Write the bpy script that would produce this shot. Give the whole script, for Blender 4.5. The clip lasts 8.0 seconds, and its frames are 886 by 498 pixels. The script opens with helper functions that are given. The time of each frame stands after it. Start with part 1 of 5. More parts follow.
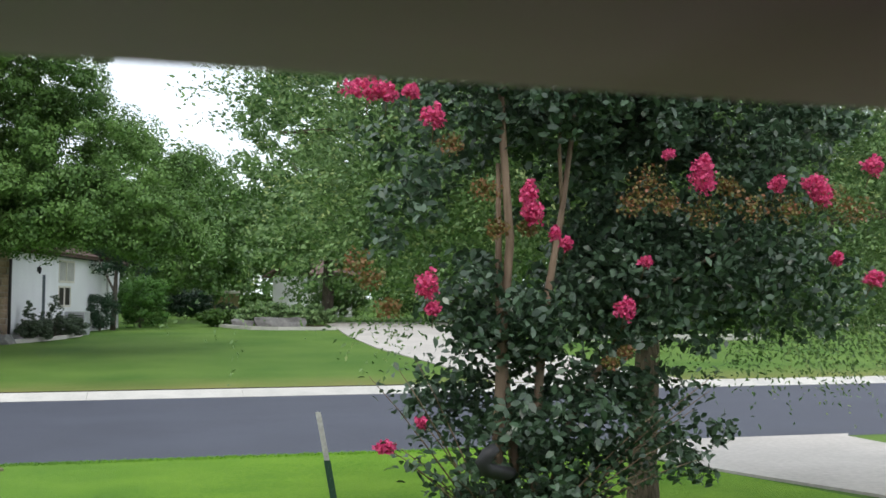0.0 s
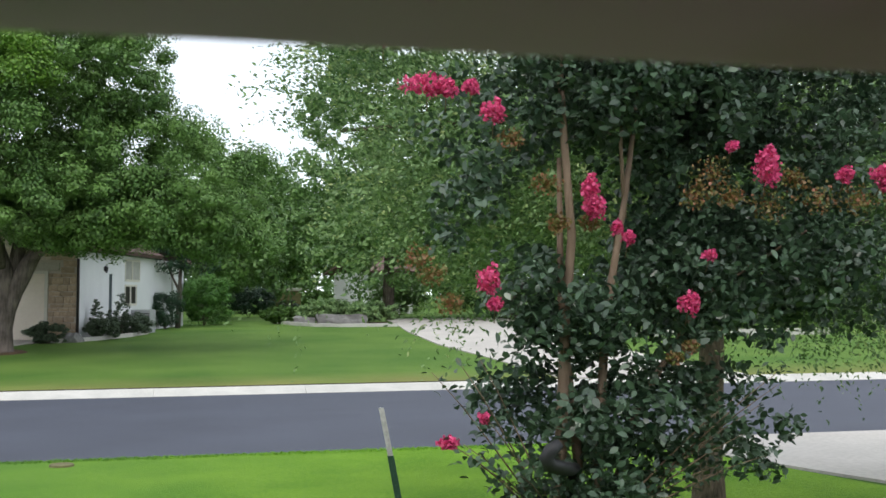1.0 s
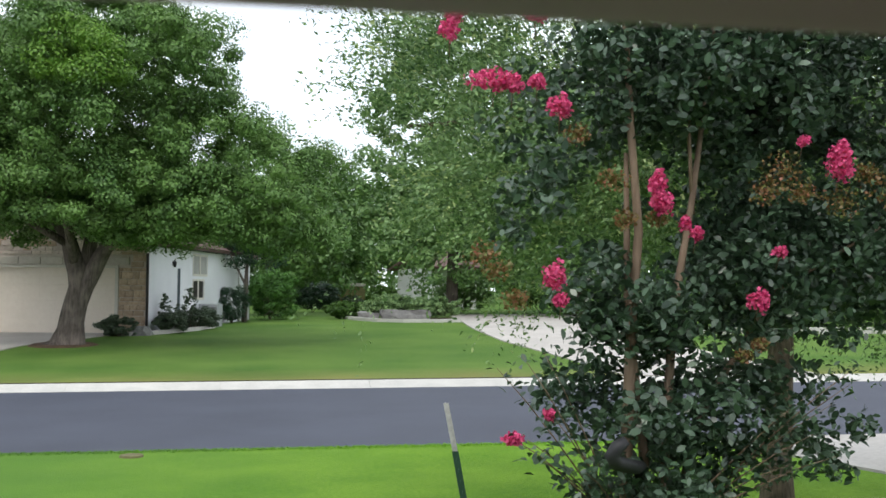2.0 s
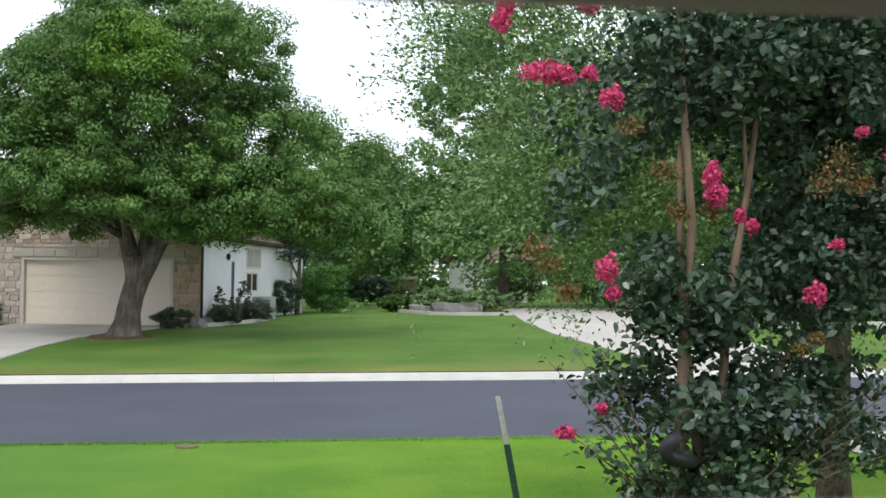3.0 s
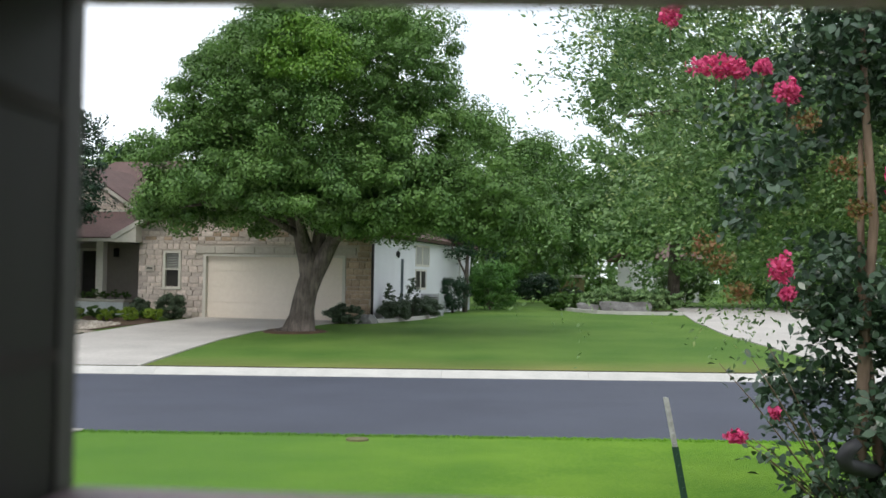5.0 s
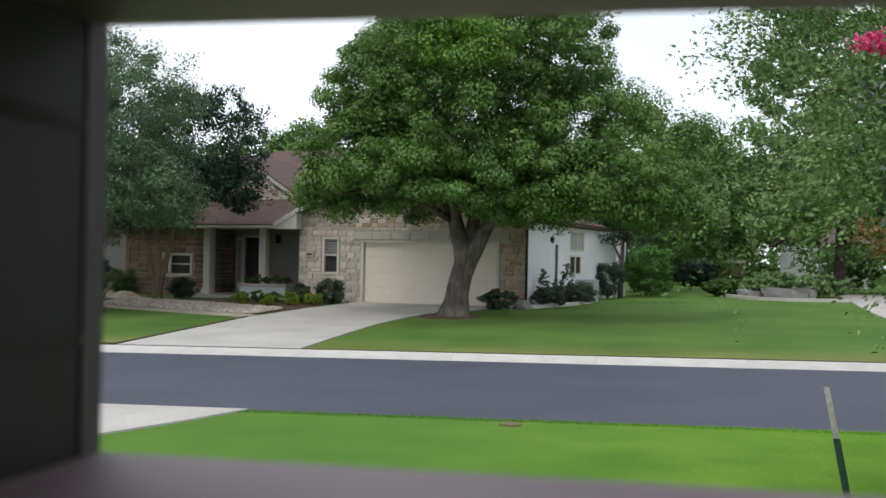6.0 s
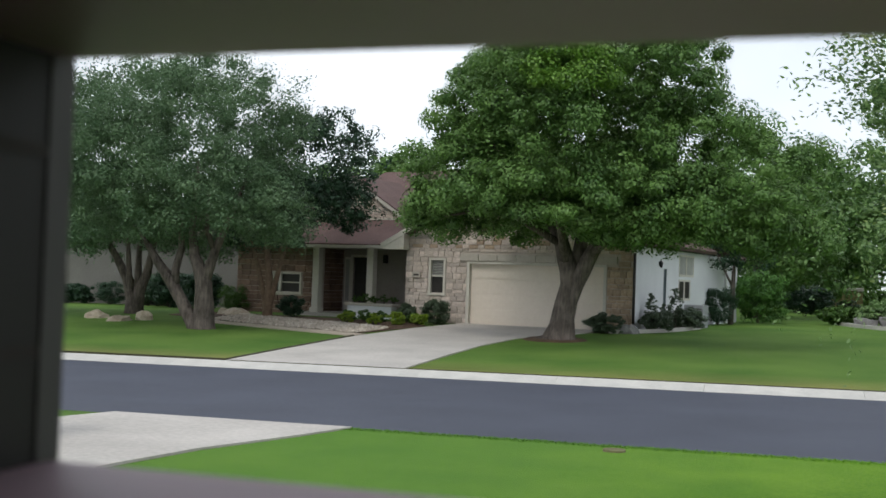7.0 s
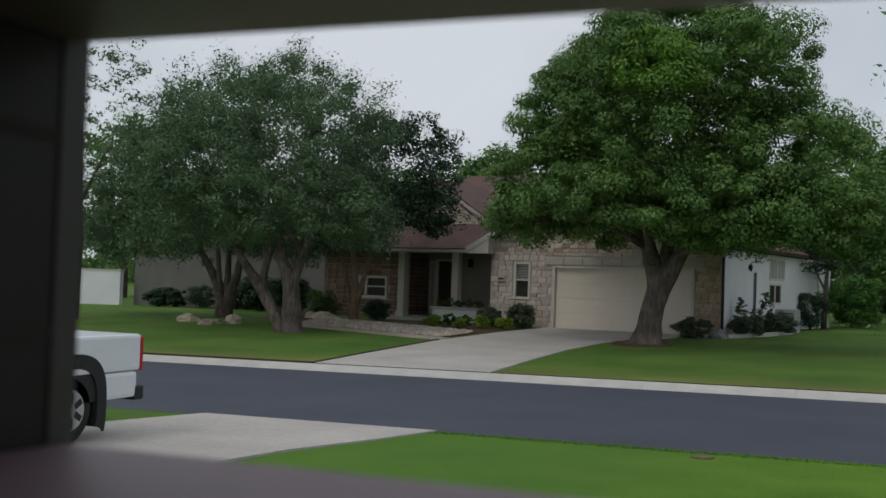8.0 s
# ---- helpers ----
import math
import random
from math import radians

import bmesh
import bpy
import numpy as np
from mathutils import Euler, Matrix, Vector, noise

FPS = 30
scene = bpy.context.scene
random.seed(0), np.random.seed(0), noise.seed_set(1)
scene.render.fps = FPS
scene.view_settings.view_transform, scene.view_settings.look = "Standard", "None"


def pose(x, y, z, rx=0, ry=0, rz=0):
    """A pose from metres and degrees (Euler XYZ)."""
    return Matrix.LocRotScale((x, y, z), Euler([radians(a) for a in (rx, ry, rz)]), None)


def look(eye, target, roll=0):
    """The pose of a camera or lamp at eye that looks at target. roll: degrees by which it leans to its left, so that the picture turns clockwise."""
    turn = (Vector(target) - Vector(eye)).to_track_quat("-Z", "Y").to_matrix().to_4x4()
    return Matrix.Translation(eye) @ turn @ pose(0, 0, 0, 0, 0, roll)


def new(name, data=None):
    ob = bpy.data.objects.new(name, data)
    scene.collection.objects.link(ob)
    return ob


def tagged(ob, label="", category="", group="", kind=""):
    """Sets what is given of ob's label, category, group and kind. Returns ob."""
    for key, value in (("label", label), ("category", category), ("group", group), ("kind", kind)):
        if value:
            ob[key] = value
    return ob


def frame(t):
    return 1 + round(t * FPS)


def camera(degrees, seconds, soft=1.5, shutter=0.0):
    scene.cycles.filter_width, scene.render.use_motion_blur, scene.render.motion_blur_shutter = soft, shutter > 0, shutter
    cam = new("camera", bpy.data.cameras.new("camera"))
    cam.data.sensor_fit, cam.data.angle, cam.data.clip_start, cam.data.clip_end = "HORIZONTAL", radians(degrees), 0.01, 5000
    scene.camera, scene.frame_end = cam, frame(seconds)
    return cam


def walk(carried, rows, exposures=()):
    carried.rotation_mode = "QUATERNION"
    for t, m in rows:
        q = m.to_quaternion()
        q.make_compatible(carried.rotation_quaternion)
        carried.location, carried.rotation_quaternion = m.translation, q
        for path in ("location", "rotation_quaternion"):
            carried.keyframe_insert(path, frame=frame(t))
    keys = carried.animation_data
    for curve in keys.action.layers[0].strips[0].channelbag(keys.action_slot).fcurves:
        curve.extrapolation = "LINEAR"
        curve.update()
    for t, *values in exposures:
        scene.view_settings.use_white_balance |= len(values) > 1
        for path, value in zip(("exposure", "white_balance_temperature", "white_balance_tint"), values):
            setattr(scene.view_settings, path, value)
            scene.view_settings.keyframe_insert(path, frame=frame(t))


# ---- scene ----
cam = camera(43.8, 8.0, soft=1.6)
cam.data.dof.use_dof, cam.data.dof.focus_distance, cam.data.dof.aperture_fstop = True, 25.0, 30.0
ROWS = [
    (0.0, 0.0150, -0.0130, 2.0040, 92.62, -0.67, -14.45),
    (0.5, 0.0120, -0.0110, 2.0026, 92.58, -0.35, -13.41),
    (1.0, 0.0080, -0.0080, 2.0019, 92.39, -0.25, -11.33),
    (1.5, 0.0000, -0.0030, 1.9997, 92.31, -0.56, -9.82),
    (2.0, 0.0000, -0.0010, 1.9997, 92.16, -0.59, -8.04),
    (2.2, 0.0000, 0.0000, 1.9997, 92.07, -0.60, -7.57),
    (3.3, 0.0000, 0.0000, 1.9995, 91.74, -0.72, -4.43),
    (3.5, 0.0000, 0.0000, 1.9995, 91.81, -0.78, -3.79),
    (4.0, 0.0012, 0.0000, 1.9993, 91.98, -0.80, -2.01),
    (4.2, -0.0001, 0.0000, 1.9995, 91.97, -0.82, -1.49),
    (5.3, 0.0142, -0.0060, 2.0002, 91.03, -1.42, 6.05),
    (5.5, 0.0198, -0.0080, 2.0004, 90.65, -1.65, 7.93),
    (6.0, 0.0328, -0.0120, 2.0012, 90.64, -1.07, 11.36),
    (6.5, 0.0451, -0.0130, 2.0016, 90.77, -1.21, 14.60),
    (7.0, 0.0583, -0.0100, 2.0023, 91.62, -2.01, 16.90),
    (7.5, 0.0676, -0.0060, 2.0005, 91.48, -1.68, 19.80),
    (8.0, 0.0675, -0.0020, 1.9994, 91.68, -1.98, 21.33),
]
EXPOSURES = [(0.0, -0.12), (2.0, -0.04), (4.0, -0.03), (5.5, -0.26), (6.0, -0.37), (7.0, -0.48), (7.6, -0.56), (8.0, -1.3)]
walk(cam, [(t, pose(x, y, z, rx, ry, rz)) for t, x, y, z, rx, ry, rz in ROWS], EXPOSURES)

# ---- daylight: a bright, thinly overcast sky with a wide soft sun ----
SKY_LEVEL = 1.75
world = bpy.data.worlds.new("sky")
scene.world = world
world.use_nodes = True
wn, wl = world.node_tree.nodes, world.node_tree.links
wn.clear()
w_out = wn.new("ShaderNodeOutputWorld")
w_bg = wn.new("ShaderNodeBackground")
w_sky = wn.new("ShaderNodeTexSky")
w_sky.sky_type = "NISHITA"
w_sky.sun_disc = False
w_sky.sun_elevation, w_sky.sun_rotation = radians(52), radians(200)
w_gain = wn.new("ShaderNodeMix")
w_gain.data_type, w_gain.blend_type = "RGBA", "MULTIPLY"
w_gain.inputs["Factor"].default_value = 1.0
w_gain.inputs["B"].default_value = (0.085, 0.085, 0.085, 1)
w_tc = wn.new("ShaderNodeTexCoord")
w_noise = wn.new("ShaderNodeTexNoise")
w_noise.inputs["Scale"].default_value, w_noise.inputs["Detail"].default_value = 2.2, 5
w_ramp = wn.new("ShaderNodeValToRGB")
w_ramp.color_ramp.elements[0].position, w_ramp.color_ramp.elements[0].color = 0.25, (0.55, 0.55, 0.55, 1)
w_ramp.color_ramp.elements[1].position, w_ramp.color_ramp.elements[1].color = 0.52, (0.96, 0.96, 0.96, 1)
w_mix = wn.new("ShaderNodeMix")
w_mix.data_type = "RGBA"
w_mix.inputs["B"].default_value = (0.91, 0.965, 1.04, 1)
wl.new(w_tc.outputs["Generated"], w_noise.inputs["Vector"])
wl.new(w_noise.outputs["Fac"], w_ramp.inputs["Fac"])
wl.new(w_sky.outputs["Color"], w_gain.inputs["A"])
wl.new(w_gain.outputs["Result"], w_mix.inputs["A"])
wl.new(w_ramp.outputs["Color"], w_mix.inputs["Factor"])
wl.new(w_mix.outputs["Result"], w_bg.inputs["Color"])
w_bg.inputs["Strength"].default_value = SKY_LEVEL
wl.new(w_bg.outputs["Background"], w_out.inputs["Surface"])
sun = new("sun", bpy.data.lights.new("sun", "SUN"))
sun.data.energy, sun.data.angle, sun.data.color = 1.2, radians(14), (1.0, 0.95, 0.86)
sun.matrix_world = look((-12, -20, 42), (0, 12, 0))


# ---- materials ----
def nodes_of(name):
    m = bpy.data.materials.new(name)
    m.use_nodes = True
    n = m.node_tree.nodes
    return m, n, m.node_tree.links, n["Principled BSDF"]


def surface(name, a, b, rough=0.8, fine=40.0, broad=3.0, bump=0.15, bump_scale=60.0, metal=0.0, spread=0.5, per_object=0.0, per_island=0.0, depth=0.01, spec=0.4, stretch=1.0):
    """Two colours mixed by broad and fine noise, with fine relief; object or island random shifts the brightness."""
    m, n, l, p = nodes_of(name)
    tc, grain = n.new("ShaderNodeTexCoord"), n.new("ShaderNodeMapping")
    grain.inputs["Scale"].default_value = (1, 1, stretch)
    l.new(tc.outputs["Object"], grain.inputs["Vector"])
    n1, n2 = n.new("ShaderNodeTexNoise"), n.new("ShaderNodeTexNoise")
    n1.inputs["Scale"].default_value, n1.inputs["Detail"].default_value = broad, 4
    n2.inputs["Scale"].default_value, n2.inputs["Detail"].default_value = fine, 6
    add = n.new("ShaderNodeMath")
    add.operation = "MULTIPLY_ADD"
    add.inputs[1].default_value = 1 - spread
    sc = n.new("ShaderNodeMath")
    sc.operation = "MULTIPLY"
    sc.inputs[1].default_value = spread
    l.new(tc.outputs["Object"], n1.inputs["Vector"])
    l.new(grain.outputs["Vector"], n2.inputs["Vector"])
    l.new(n1.outputs["Fac"], sc.inputs[0])
    l.new(n2.outputs["Fac"], add.inputs[0])
    l.new(sc.outputs[0], add.inputs[2])
    ramp = n.new("ShaderNodeValToRGB")
    ramp.color_ramp.elements[0].position, ramp.color_ramp.elements[0].color = 0.34, (*a, 1)
    ramp.color_ramp.elements[1].position, ramp.color_ramp.elements[1].color = 0.66, (*b, 1)
    l.new(add.outputs[0], ramp.inputs["Fac"])
    col = ramp.outputs["Color"]
    if per_object or per_island:
        hsv = n.new("ShaderNodeHueSaturation")
        rng = n.new("ShaderNodeMapRange")
        amount = per_object or per_island
        rng.inputs["To Min"].default_value, rng.inputs["To Max"].default_value = 1 - amount, 1 + amount
        if per_object:
            src = n.new("ShaderNodeObjectInfo").outputs["Random"]
        else:
            src = n.new("ShaderNodeNewGeometry").outputs["Random Per Island"]
        l.new(src, rng.inputs["Value"])
        l.new(rng.outputs["Result"], hsv.inputs["Value"])
        l.new(col, hsv.inputs["Color"])
        col = hsv.outputs["Color"]
    l.new(col, p.inputs["Base Color"])
    p.inputs["Roughness"].default_value, p.inputs["Metallic"].default_value = rough, metal
    p.inputs["Specular IOR Level"].default_value = spec
    if bump:
        n3 = n.new("ShaderNodeTexNoise")
        n3.inputs["Scale"].default_value, n3.inputs["Detail"].default_value = bump_scale, 5
        bp = n.new("ShaderNodeBump")
        bp.inputs["Strength"].default_value, bp.inputs["Distance"].default_value = bump, depth
        l.new(grain.outputs["Vector"], n3.inputs["Vector"])
        l.new(n3.outputs["Fac"], bp.inputs["Height"])
        l.new(bp.outputs["Normal"], p.inputs["Normal"])
    return m


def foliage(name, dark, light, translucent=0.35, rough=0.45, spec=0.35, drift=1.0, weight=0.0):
    """Leaves: colour by island and by noise in darker and lighter patches, some light passing through."""
    m, n, l, p = nodes_of(name)
    geo = n.new("ShaderNodeNewGeometry")
    ramp = n.new("ShaderNodeValToRGB")
    ramp.color_ramp.elements[0].color, ramp.color_ramp.elements[1].color = (*dark, 1), (*light, 1)
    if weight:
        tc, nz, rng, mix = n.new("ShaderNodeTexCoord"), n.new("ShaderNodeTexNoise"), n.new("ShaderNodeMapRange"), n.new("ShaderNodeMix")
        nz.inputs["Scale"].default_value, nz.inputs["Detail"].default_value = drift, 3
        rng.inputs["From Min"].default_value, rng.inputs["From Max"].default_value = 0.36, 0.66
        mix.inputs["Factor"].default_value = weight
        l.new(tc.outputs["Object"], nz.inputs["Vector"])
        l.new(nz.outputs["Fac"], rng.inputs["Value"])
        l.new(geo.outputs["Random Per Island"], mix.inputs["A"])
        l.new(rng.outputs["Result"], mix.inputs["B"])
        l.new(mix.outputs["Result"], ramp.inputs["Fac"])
    else:
        l.new(geo.outputs["Random Per Island"], ramp.inputs["Fac"])
    l.new(ramp.outputs["Color"], p.inputs["Base Color"])
    p.inputs["Roughness"].default_value = rough
    p.inputs["Specular IOR Level"].default_value = spec
    tr = n.new("ShaderNodeBsdfTranslucent")
    mx = n.new("ShaderNodeMixShader")
    mx.inputs[0].default_value = translucent
    l.new(ramp.outputs["Color"], tr.inputs["Color"])
    l.new(p.outputs[0], mx.inputs[1])
    l.new(tr.outputs[0], mx.inputs[2])
    l.new(mx.outputs[0], n["Material Output"].inputs["Surface"])
    return m


M_LAWN = surface("lawn_grass", (0.05, 0.122, 0.018), (0.125, 0.205, 0.04), 0.9, 25, 0.35, 0.6, 45, spread=0.62, depth=0.03, spec=0.15)


def dry_verge(m):
    """Yellowed turf in patches along the far kerb."""
    n, l = m.node_tree.nodes, m.node_tree.links
    p = n["Principled BSDF"]
    src = p.inputs["Base Color"].links[0].from_socket
    tc, sp = n.new("ShaderNodeTexCoord"), n.new("ShaderNodeSeparateXYZ")
    rng, nz, mul, mix = n.new("ShaderNodeMapRange"), n.new("ShaderNodeTexNoise"), n.new("ShaderNodeMath"), n.new("ShaderNodeMix")
    rng.inputs["From Min"].default_value, rng.inputs["From Max"].default_value = 22.9, 25.4
    rng.inputs["To Min"].default_value, rng.inputs["To Max"].default_value = 0.95, 0.0
    nz.inputs["Scale"].default_value, nz.inputs["Detail"].default_value = 0.6, 5
    above = n.new("ShaderNodeMath")
    above.operation = "GREATER_THAN"
    above.inputs[1].default_value = 20.0
    both = n.new("ShaderNodeMath")
    both.operation = mul.operation = "MULTIPLY"
    l.new(tc.outputs["Object"], sp.inputs[0])
    l.new(sp.outputs["Y"], rng.inputs["Value"])
    l.new(sp.outputs["Y"], above.inputs[0])
    l.new(tc.outputs["Object"], nz.inputs["Vector"])
    l.new(rng.outputs["Result"], mul.inputs[0])
    l.new(nz.outputs["Fac"], mul.inputs[1])
    l.new(mul.outputs[0], both.inputs[0])
    l.new(above.outputs[0], both.inputs[1])
    mix.data_type = "RGBA"
    mix.inputs["B"].default_value = (0.27, 0.21, 0.085, 1)
    l.new(both.outputs[0], mix.inputs["Factor"])
    l.new(src, mix.inputs["A"])
    l.new(mix.outputs["Result"], p.inputs["Base Color"])


dry_verge(M_LAWN)


def duller_west(m):
    """Turf that turns a cooler, duller green towards -x."""
    n, l = m.node_tree.nodes, m.node_tree.links
    p = n["Principled BSDF"]
    src = p.inputs["Base Color"].links[0].from_socket
    tc, sp, rng, mix = n.new("ShaderNodeTexCoord"), n.new("ShaderNodeSeparateXYZ"), n.new("ShaderNodeMapRange"), n.new("ShaderNodeMix")
    nz, add = n.new("ShaderNodeTexNoise"), n.new("ShaderNodeMath")
    nz.inputs["Scale"].default_value = 0.9
    add.operation = "MULTIPLY_ADD"
    add.inputs[1].default_value = 2.4
    rng.inputs["From Min"].default_value, rng.inputs["From Max"].default_value = -1.6, 3.4
    rng.inputs["To Min"].default_value, rng.inputs["To Max"].default_value = 0.7, 0.0
    l.new(tc.outputs["Object"], sp.inputs[0])
    l.new(tc.outputs["Object"], nz.inputs["Vector"])
    l.new(nz.outputs["Fac"], add.inputs[0])
    l.new(sp.outputs["X"], add.inputs[2])
    l.new(add.outputs[0], rng.inputs["Value"])
    mix.data_type = "RGBA"
    mix.inputs["B"].default_value = (0.09, 0.20, 0.036, 1)
    l.new(rng.outputs["Result"], mix.inputs["Factor"])
    l.new(src, mix.inputs["A"])
    l.new(mix.outputs["Result"], p.inputs["Base Color"])


M_BLADE = foliage("grass_blade", (0.18, 0.37, 0.03), (0.21, 0.42, 0.045), 0.5, 0.6, 0.2)
M_BLADE_DULL = foliage("cool_grass_blade", (0.11, 0.24, 0.035), (0.14, 0.29, 0.05), 0.5, 0.6, 0.2)
M_ASPHALT = surface("asphalt", (0.043, 0.048, 0.068), (0.064, 0.071, 0.098), 0.75, 60, 0.5, 0.4, 90, spread=0.5, depth=0.008)
M_KERB = surface("kerb_concrete", (0.42, 0.41, 0.38), (0.56, 0.54, 0.50), 0.85, 30, 2.0, 0.2, 50, per_object=0.06)
M_CONCRETE = surface("drive_concrete", (0.38, 0.355, 0.325), (0.53, 0.495, 0.455), 0.85, 14, 0.7, 0.2, 60)
M_STONE = surface("limestone", (0.47, 0.395, 0.345), (0.74, 0.64, 0.565), 0.9, 9, 2.0, 0.6, 14, per_object=0.2, depth=0.03)
M_STONE_TAN_SHADE = surface("tan_and_shaded_stone", (0.36, 0.255, 0.18), (0.57, 0.445, 0.33), 0.9, 9, 2.0, 0.6, 14, per_object=0.18, depth=0.03)
M_MORTAR = surface("mortar", (0.47, 0.41, 0.36), (0.58, 0.515, 0.455), 0.95, 20, 3, 0.3, 40)
M_BRICK = surface("brown_brick", (0.15, 0.095, 0.07), (0.26, 0.175, 0.13), 0.9, 12, 2.0, 0.4, 30, per_object=0.25)
M_LINTEL = surface("lintel_stone", (0.42, 0.38, 0.32), (0.52, 0.48, 0.42), 0.85, 12, 2.0, 0.3, 30)
M_STUCCO = surface("white_stucco", (0.62, 0.63, 0.65), (0.74, 0.75, 0.77), 0.9, 18, 0.8, 0.25, 70)
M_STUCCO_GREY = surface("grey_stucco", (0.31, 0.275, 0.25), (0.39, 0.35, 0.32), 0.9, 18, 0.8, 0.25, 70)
# stucco of the neighbouring house, darkened to hold the tree shade
M_STUCCO_SHADED = surface("shaded_tan_stucco", (0.12, 0.117, 0.105), (0.18, 0.174, 0.158), 0.9, 18, 0.8, 0.25, 70)
M_TURF = surface("fresh_turf", (0.095, 0.235, 0.014), (0.23, 0.40, 0.036), 0.9, 28, 0.8, 0.9, 60, spread=0.55, depth=0.04, spec=0.15)
duller_west(M_TURF)
M_CREAM = surface("cream_door_paint", (0.72, 0.635, 0.535), (0.79, 0.705, 0.605), 0.55, 10, 0.8, 0.05, 30)
M_TRIM = surface("cream_trim_paint", (0.55, 0.52, 0.45), (0.64, 0.61, 0.54), 0.6, 14, 1.5, 0.05, 40)
M_SHINGLE = surface("brown_shingle", (0.085, 0.053, 0.047), (0.15, 0.093, 0.083), 0.9, 22, 1.2, 0.6, 30, per_object=0.2, depth=0.02)
M_DARK = surface("dark_opening", (0.02, 0.018, 0.016), (0.035, 0.03, 0.028), 0.5, 8, 1, 0.05, 20)
M_DOOR = surface("blue_grey_door_paint", (0.045, 0.06, 0.075), (0.07, 0.09, 0.11), 0.5, 8, 1, 0.05, 20)
M_BLIND = surface("window_blind", (0.30, 0.30, 0.28), (0.40, 0.40, 0.37), 0.6, 8, 1, 0.05, 20)
M_BARK = surface("grey_brown_bark", (0.05, 0.041, 0.035), (0.20, 0.165, 0.14), 0.95, 14, 3.0, 1.0, 16, depth=0.09, stretch=0.16)
M_BARK_NEAR = surface("brown_bark", (0.05, 0.038, 0.028), (0.18, 0.135, 0.10), 0.95, 40, 6.0, 1.0, 50, depth=0.03, stretch=0.25)
M_MYRTLE_BARK = surface("smooth_tan_bark", (0.13, 0.085, 0.055), (0.27, 0.19, 0.13), 0.7, 40, 6.0, 0.6, 50, depth=0.008, stretch=0.12)
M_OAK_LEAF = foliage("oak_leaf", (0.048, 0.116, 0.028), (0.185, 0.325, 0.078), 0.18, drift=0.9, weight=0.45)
# sunlight on the oak's upper front, put into a lighter leaf colour
M_OAK_SUN = foliage("oak_sunlit_leaf", (0.08, 0.19, 0.02), (0.19, 0.34, 0.05), 0.3)
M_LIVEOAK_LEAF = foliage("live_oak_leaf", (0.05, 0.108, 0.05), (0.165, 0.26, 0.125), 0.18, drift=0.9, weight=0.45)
M_DARK_LEAF = foliage("dark_leaf", (0.018, 0.048, 0.024), (0.034, 0.08, 0.038), 0.15)
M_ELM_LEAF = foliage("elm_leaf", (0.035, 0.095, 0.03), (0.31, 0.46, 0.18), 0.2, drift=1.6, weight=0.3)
M_ELM_TIP = foliage("elm_young_leaf", (0.28, 0.38, 0.12), (0.5, 0.58, 0.26), 0.2)
M_FAR_LEAF = foliage("far_leaf", (0.065, 0.15, 0.04), (0.19, 0.32, 0.095), 0.3)
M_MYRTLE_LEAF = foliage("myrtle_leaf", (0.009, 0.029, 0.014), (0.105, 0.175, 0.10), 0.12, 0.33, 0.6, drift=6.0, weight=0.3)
M_MYRTLE_TIP = foliage("myrtle_seed_head", (0.13, 0.17, 0.04), (0.32, 0.12, 0.07), 0.25)
M_BLOOM = foliage("pink_blossom", (0.5, 0.02, 0.13), (0.95, 0.17, 0.37), 0.3, 0.6)
M_SHRUB_LEAF = foliage("shrub_leaf", (0.035, 0.09, 0.015), (0.09, 0.18, 0.03), 0.25)
M_LIME_LEAF = foliage("lime_shrub_leaf", (0.14, 0.24, 0.02), (0.28, 0.38, 0.04), 0.3)
M_HEDGE = foliage("bright_hedge_leaf", (0.05, 0.14, 0.028), (0.12, 0.27, 0.05), 0.2)
M_SHRUB_DARK = foliage("dark_shrub_leaf", (0.04, 0.07, 0.04), (0.11, 0.15, 0.085), 0.15)
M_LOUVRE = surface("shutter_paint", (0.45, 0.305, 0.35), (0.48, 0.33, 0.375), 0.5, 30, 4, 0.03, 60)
# backlit shade of the stiles and rails, put into a near-black colour
M_STILE_SHADE = surface("stile_backlit_tone", (0.026, 0.024, 0.022), (0.036, 0.033, 0.03), 0.6, 30, 4, 0.03, 60)
# daylight on the stile's outer edge, put in as a paler colour
M_STILE_LIT_EDGE = surface("stile_lit_edge_tone", (0.10, 0.097, 0.09), (0.13, 0.126, 0.118), 0.6, 30, 4, 0.03, 60)
M_GREY_ROCK = surface("grey_rock", (0.15, 0.15, 0.145), (0.27, 0.265, 0.25), 0.9, 9, 2, 0.6, 12, depth=0.04)
# dimness of the room, put into a very dark surface colour
M_ROOM = surface("dim_room_colour", (0.05, 0.045, 0.04), (0.07, 0.062, 0.055), 0.9, 10, 1, 0.05, 40)
M_TRUCK = surface("white_car_paint", (0.70, 0.73, 0.78), (0.76, 0.79, 0.84), 0.25, 6, 0.5, 0, spec=0.6)
M_BLACK = surface("black_plastic", (0.012, 0.012, 0.013), (0.022, 0.022, 0.024), 0.55, 30, 3, 0.1, 60)
M_RUBBER = surface("tyre_rubber", (0.012, 0.012, 0.012), (0.025, 0.025, 0.025), 0.9, 30, 4, 0.2, 60)
M_ALLOY = surface("alloy_metal", (0.45, 0.45, 0.46), (0.6, 0.6, 0.62), 0.35, 20, 3, 0, metal=0.8)
M_RED = surface("red_lens", (0.35, 0.01, 0.01), (0.45, 0.02, 0.02), 0.2, 10, 1, 0)
M_POST_GREEN = surface("green_post_paint", (0.015, 0.05, 0.03), (0.03, 0.08, 0.045), 0.6, 60, 10, 0.1, 90)
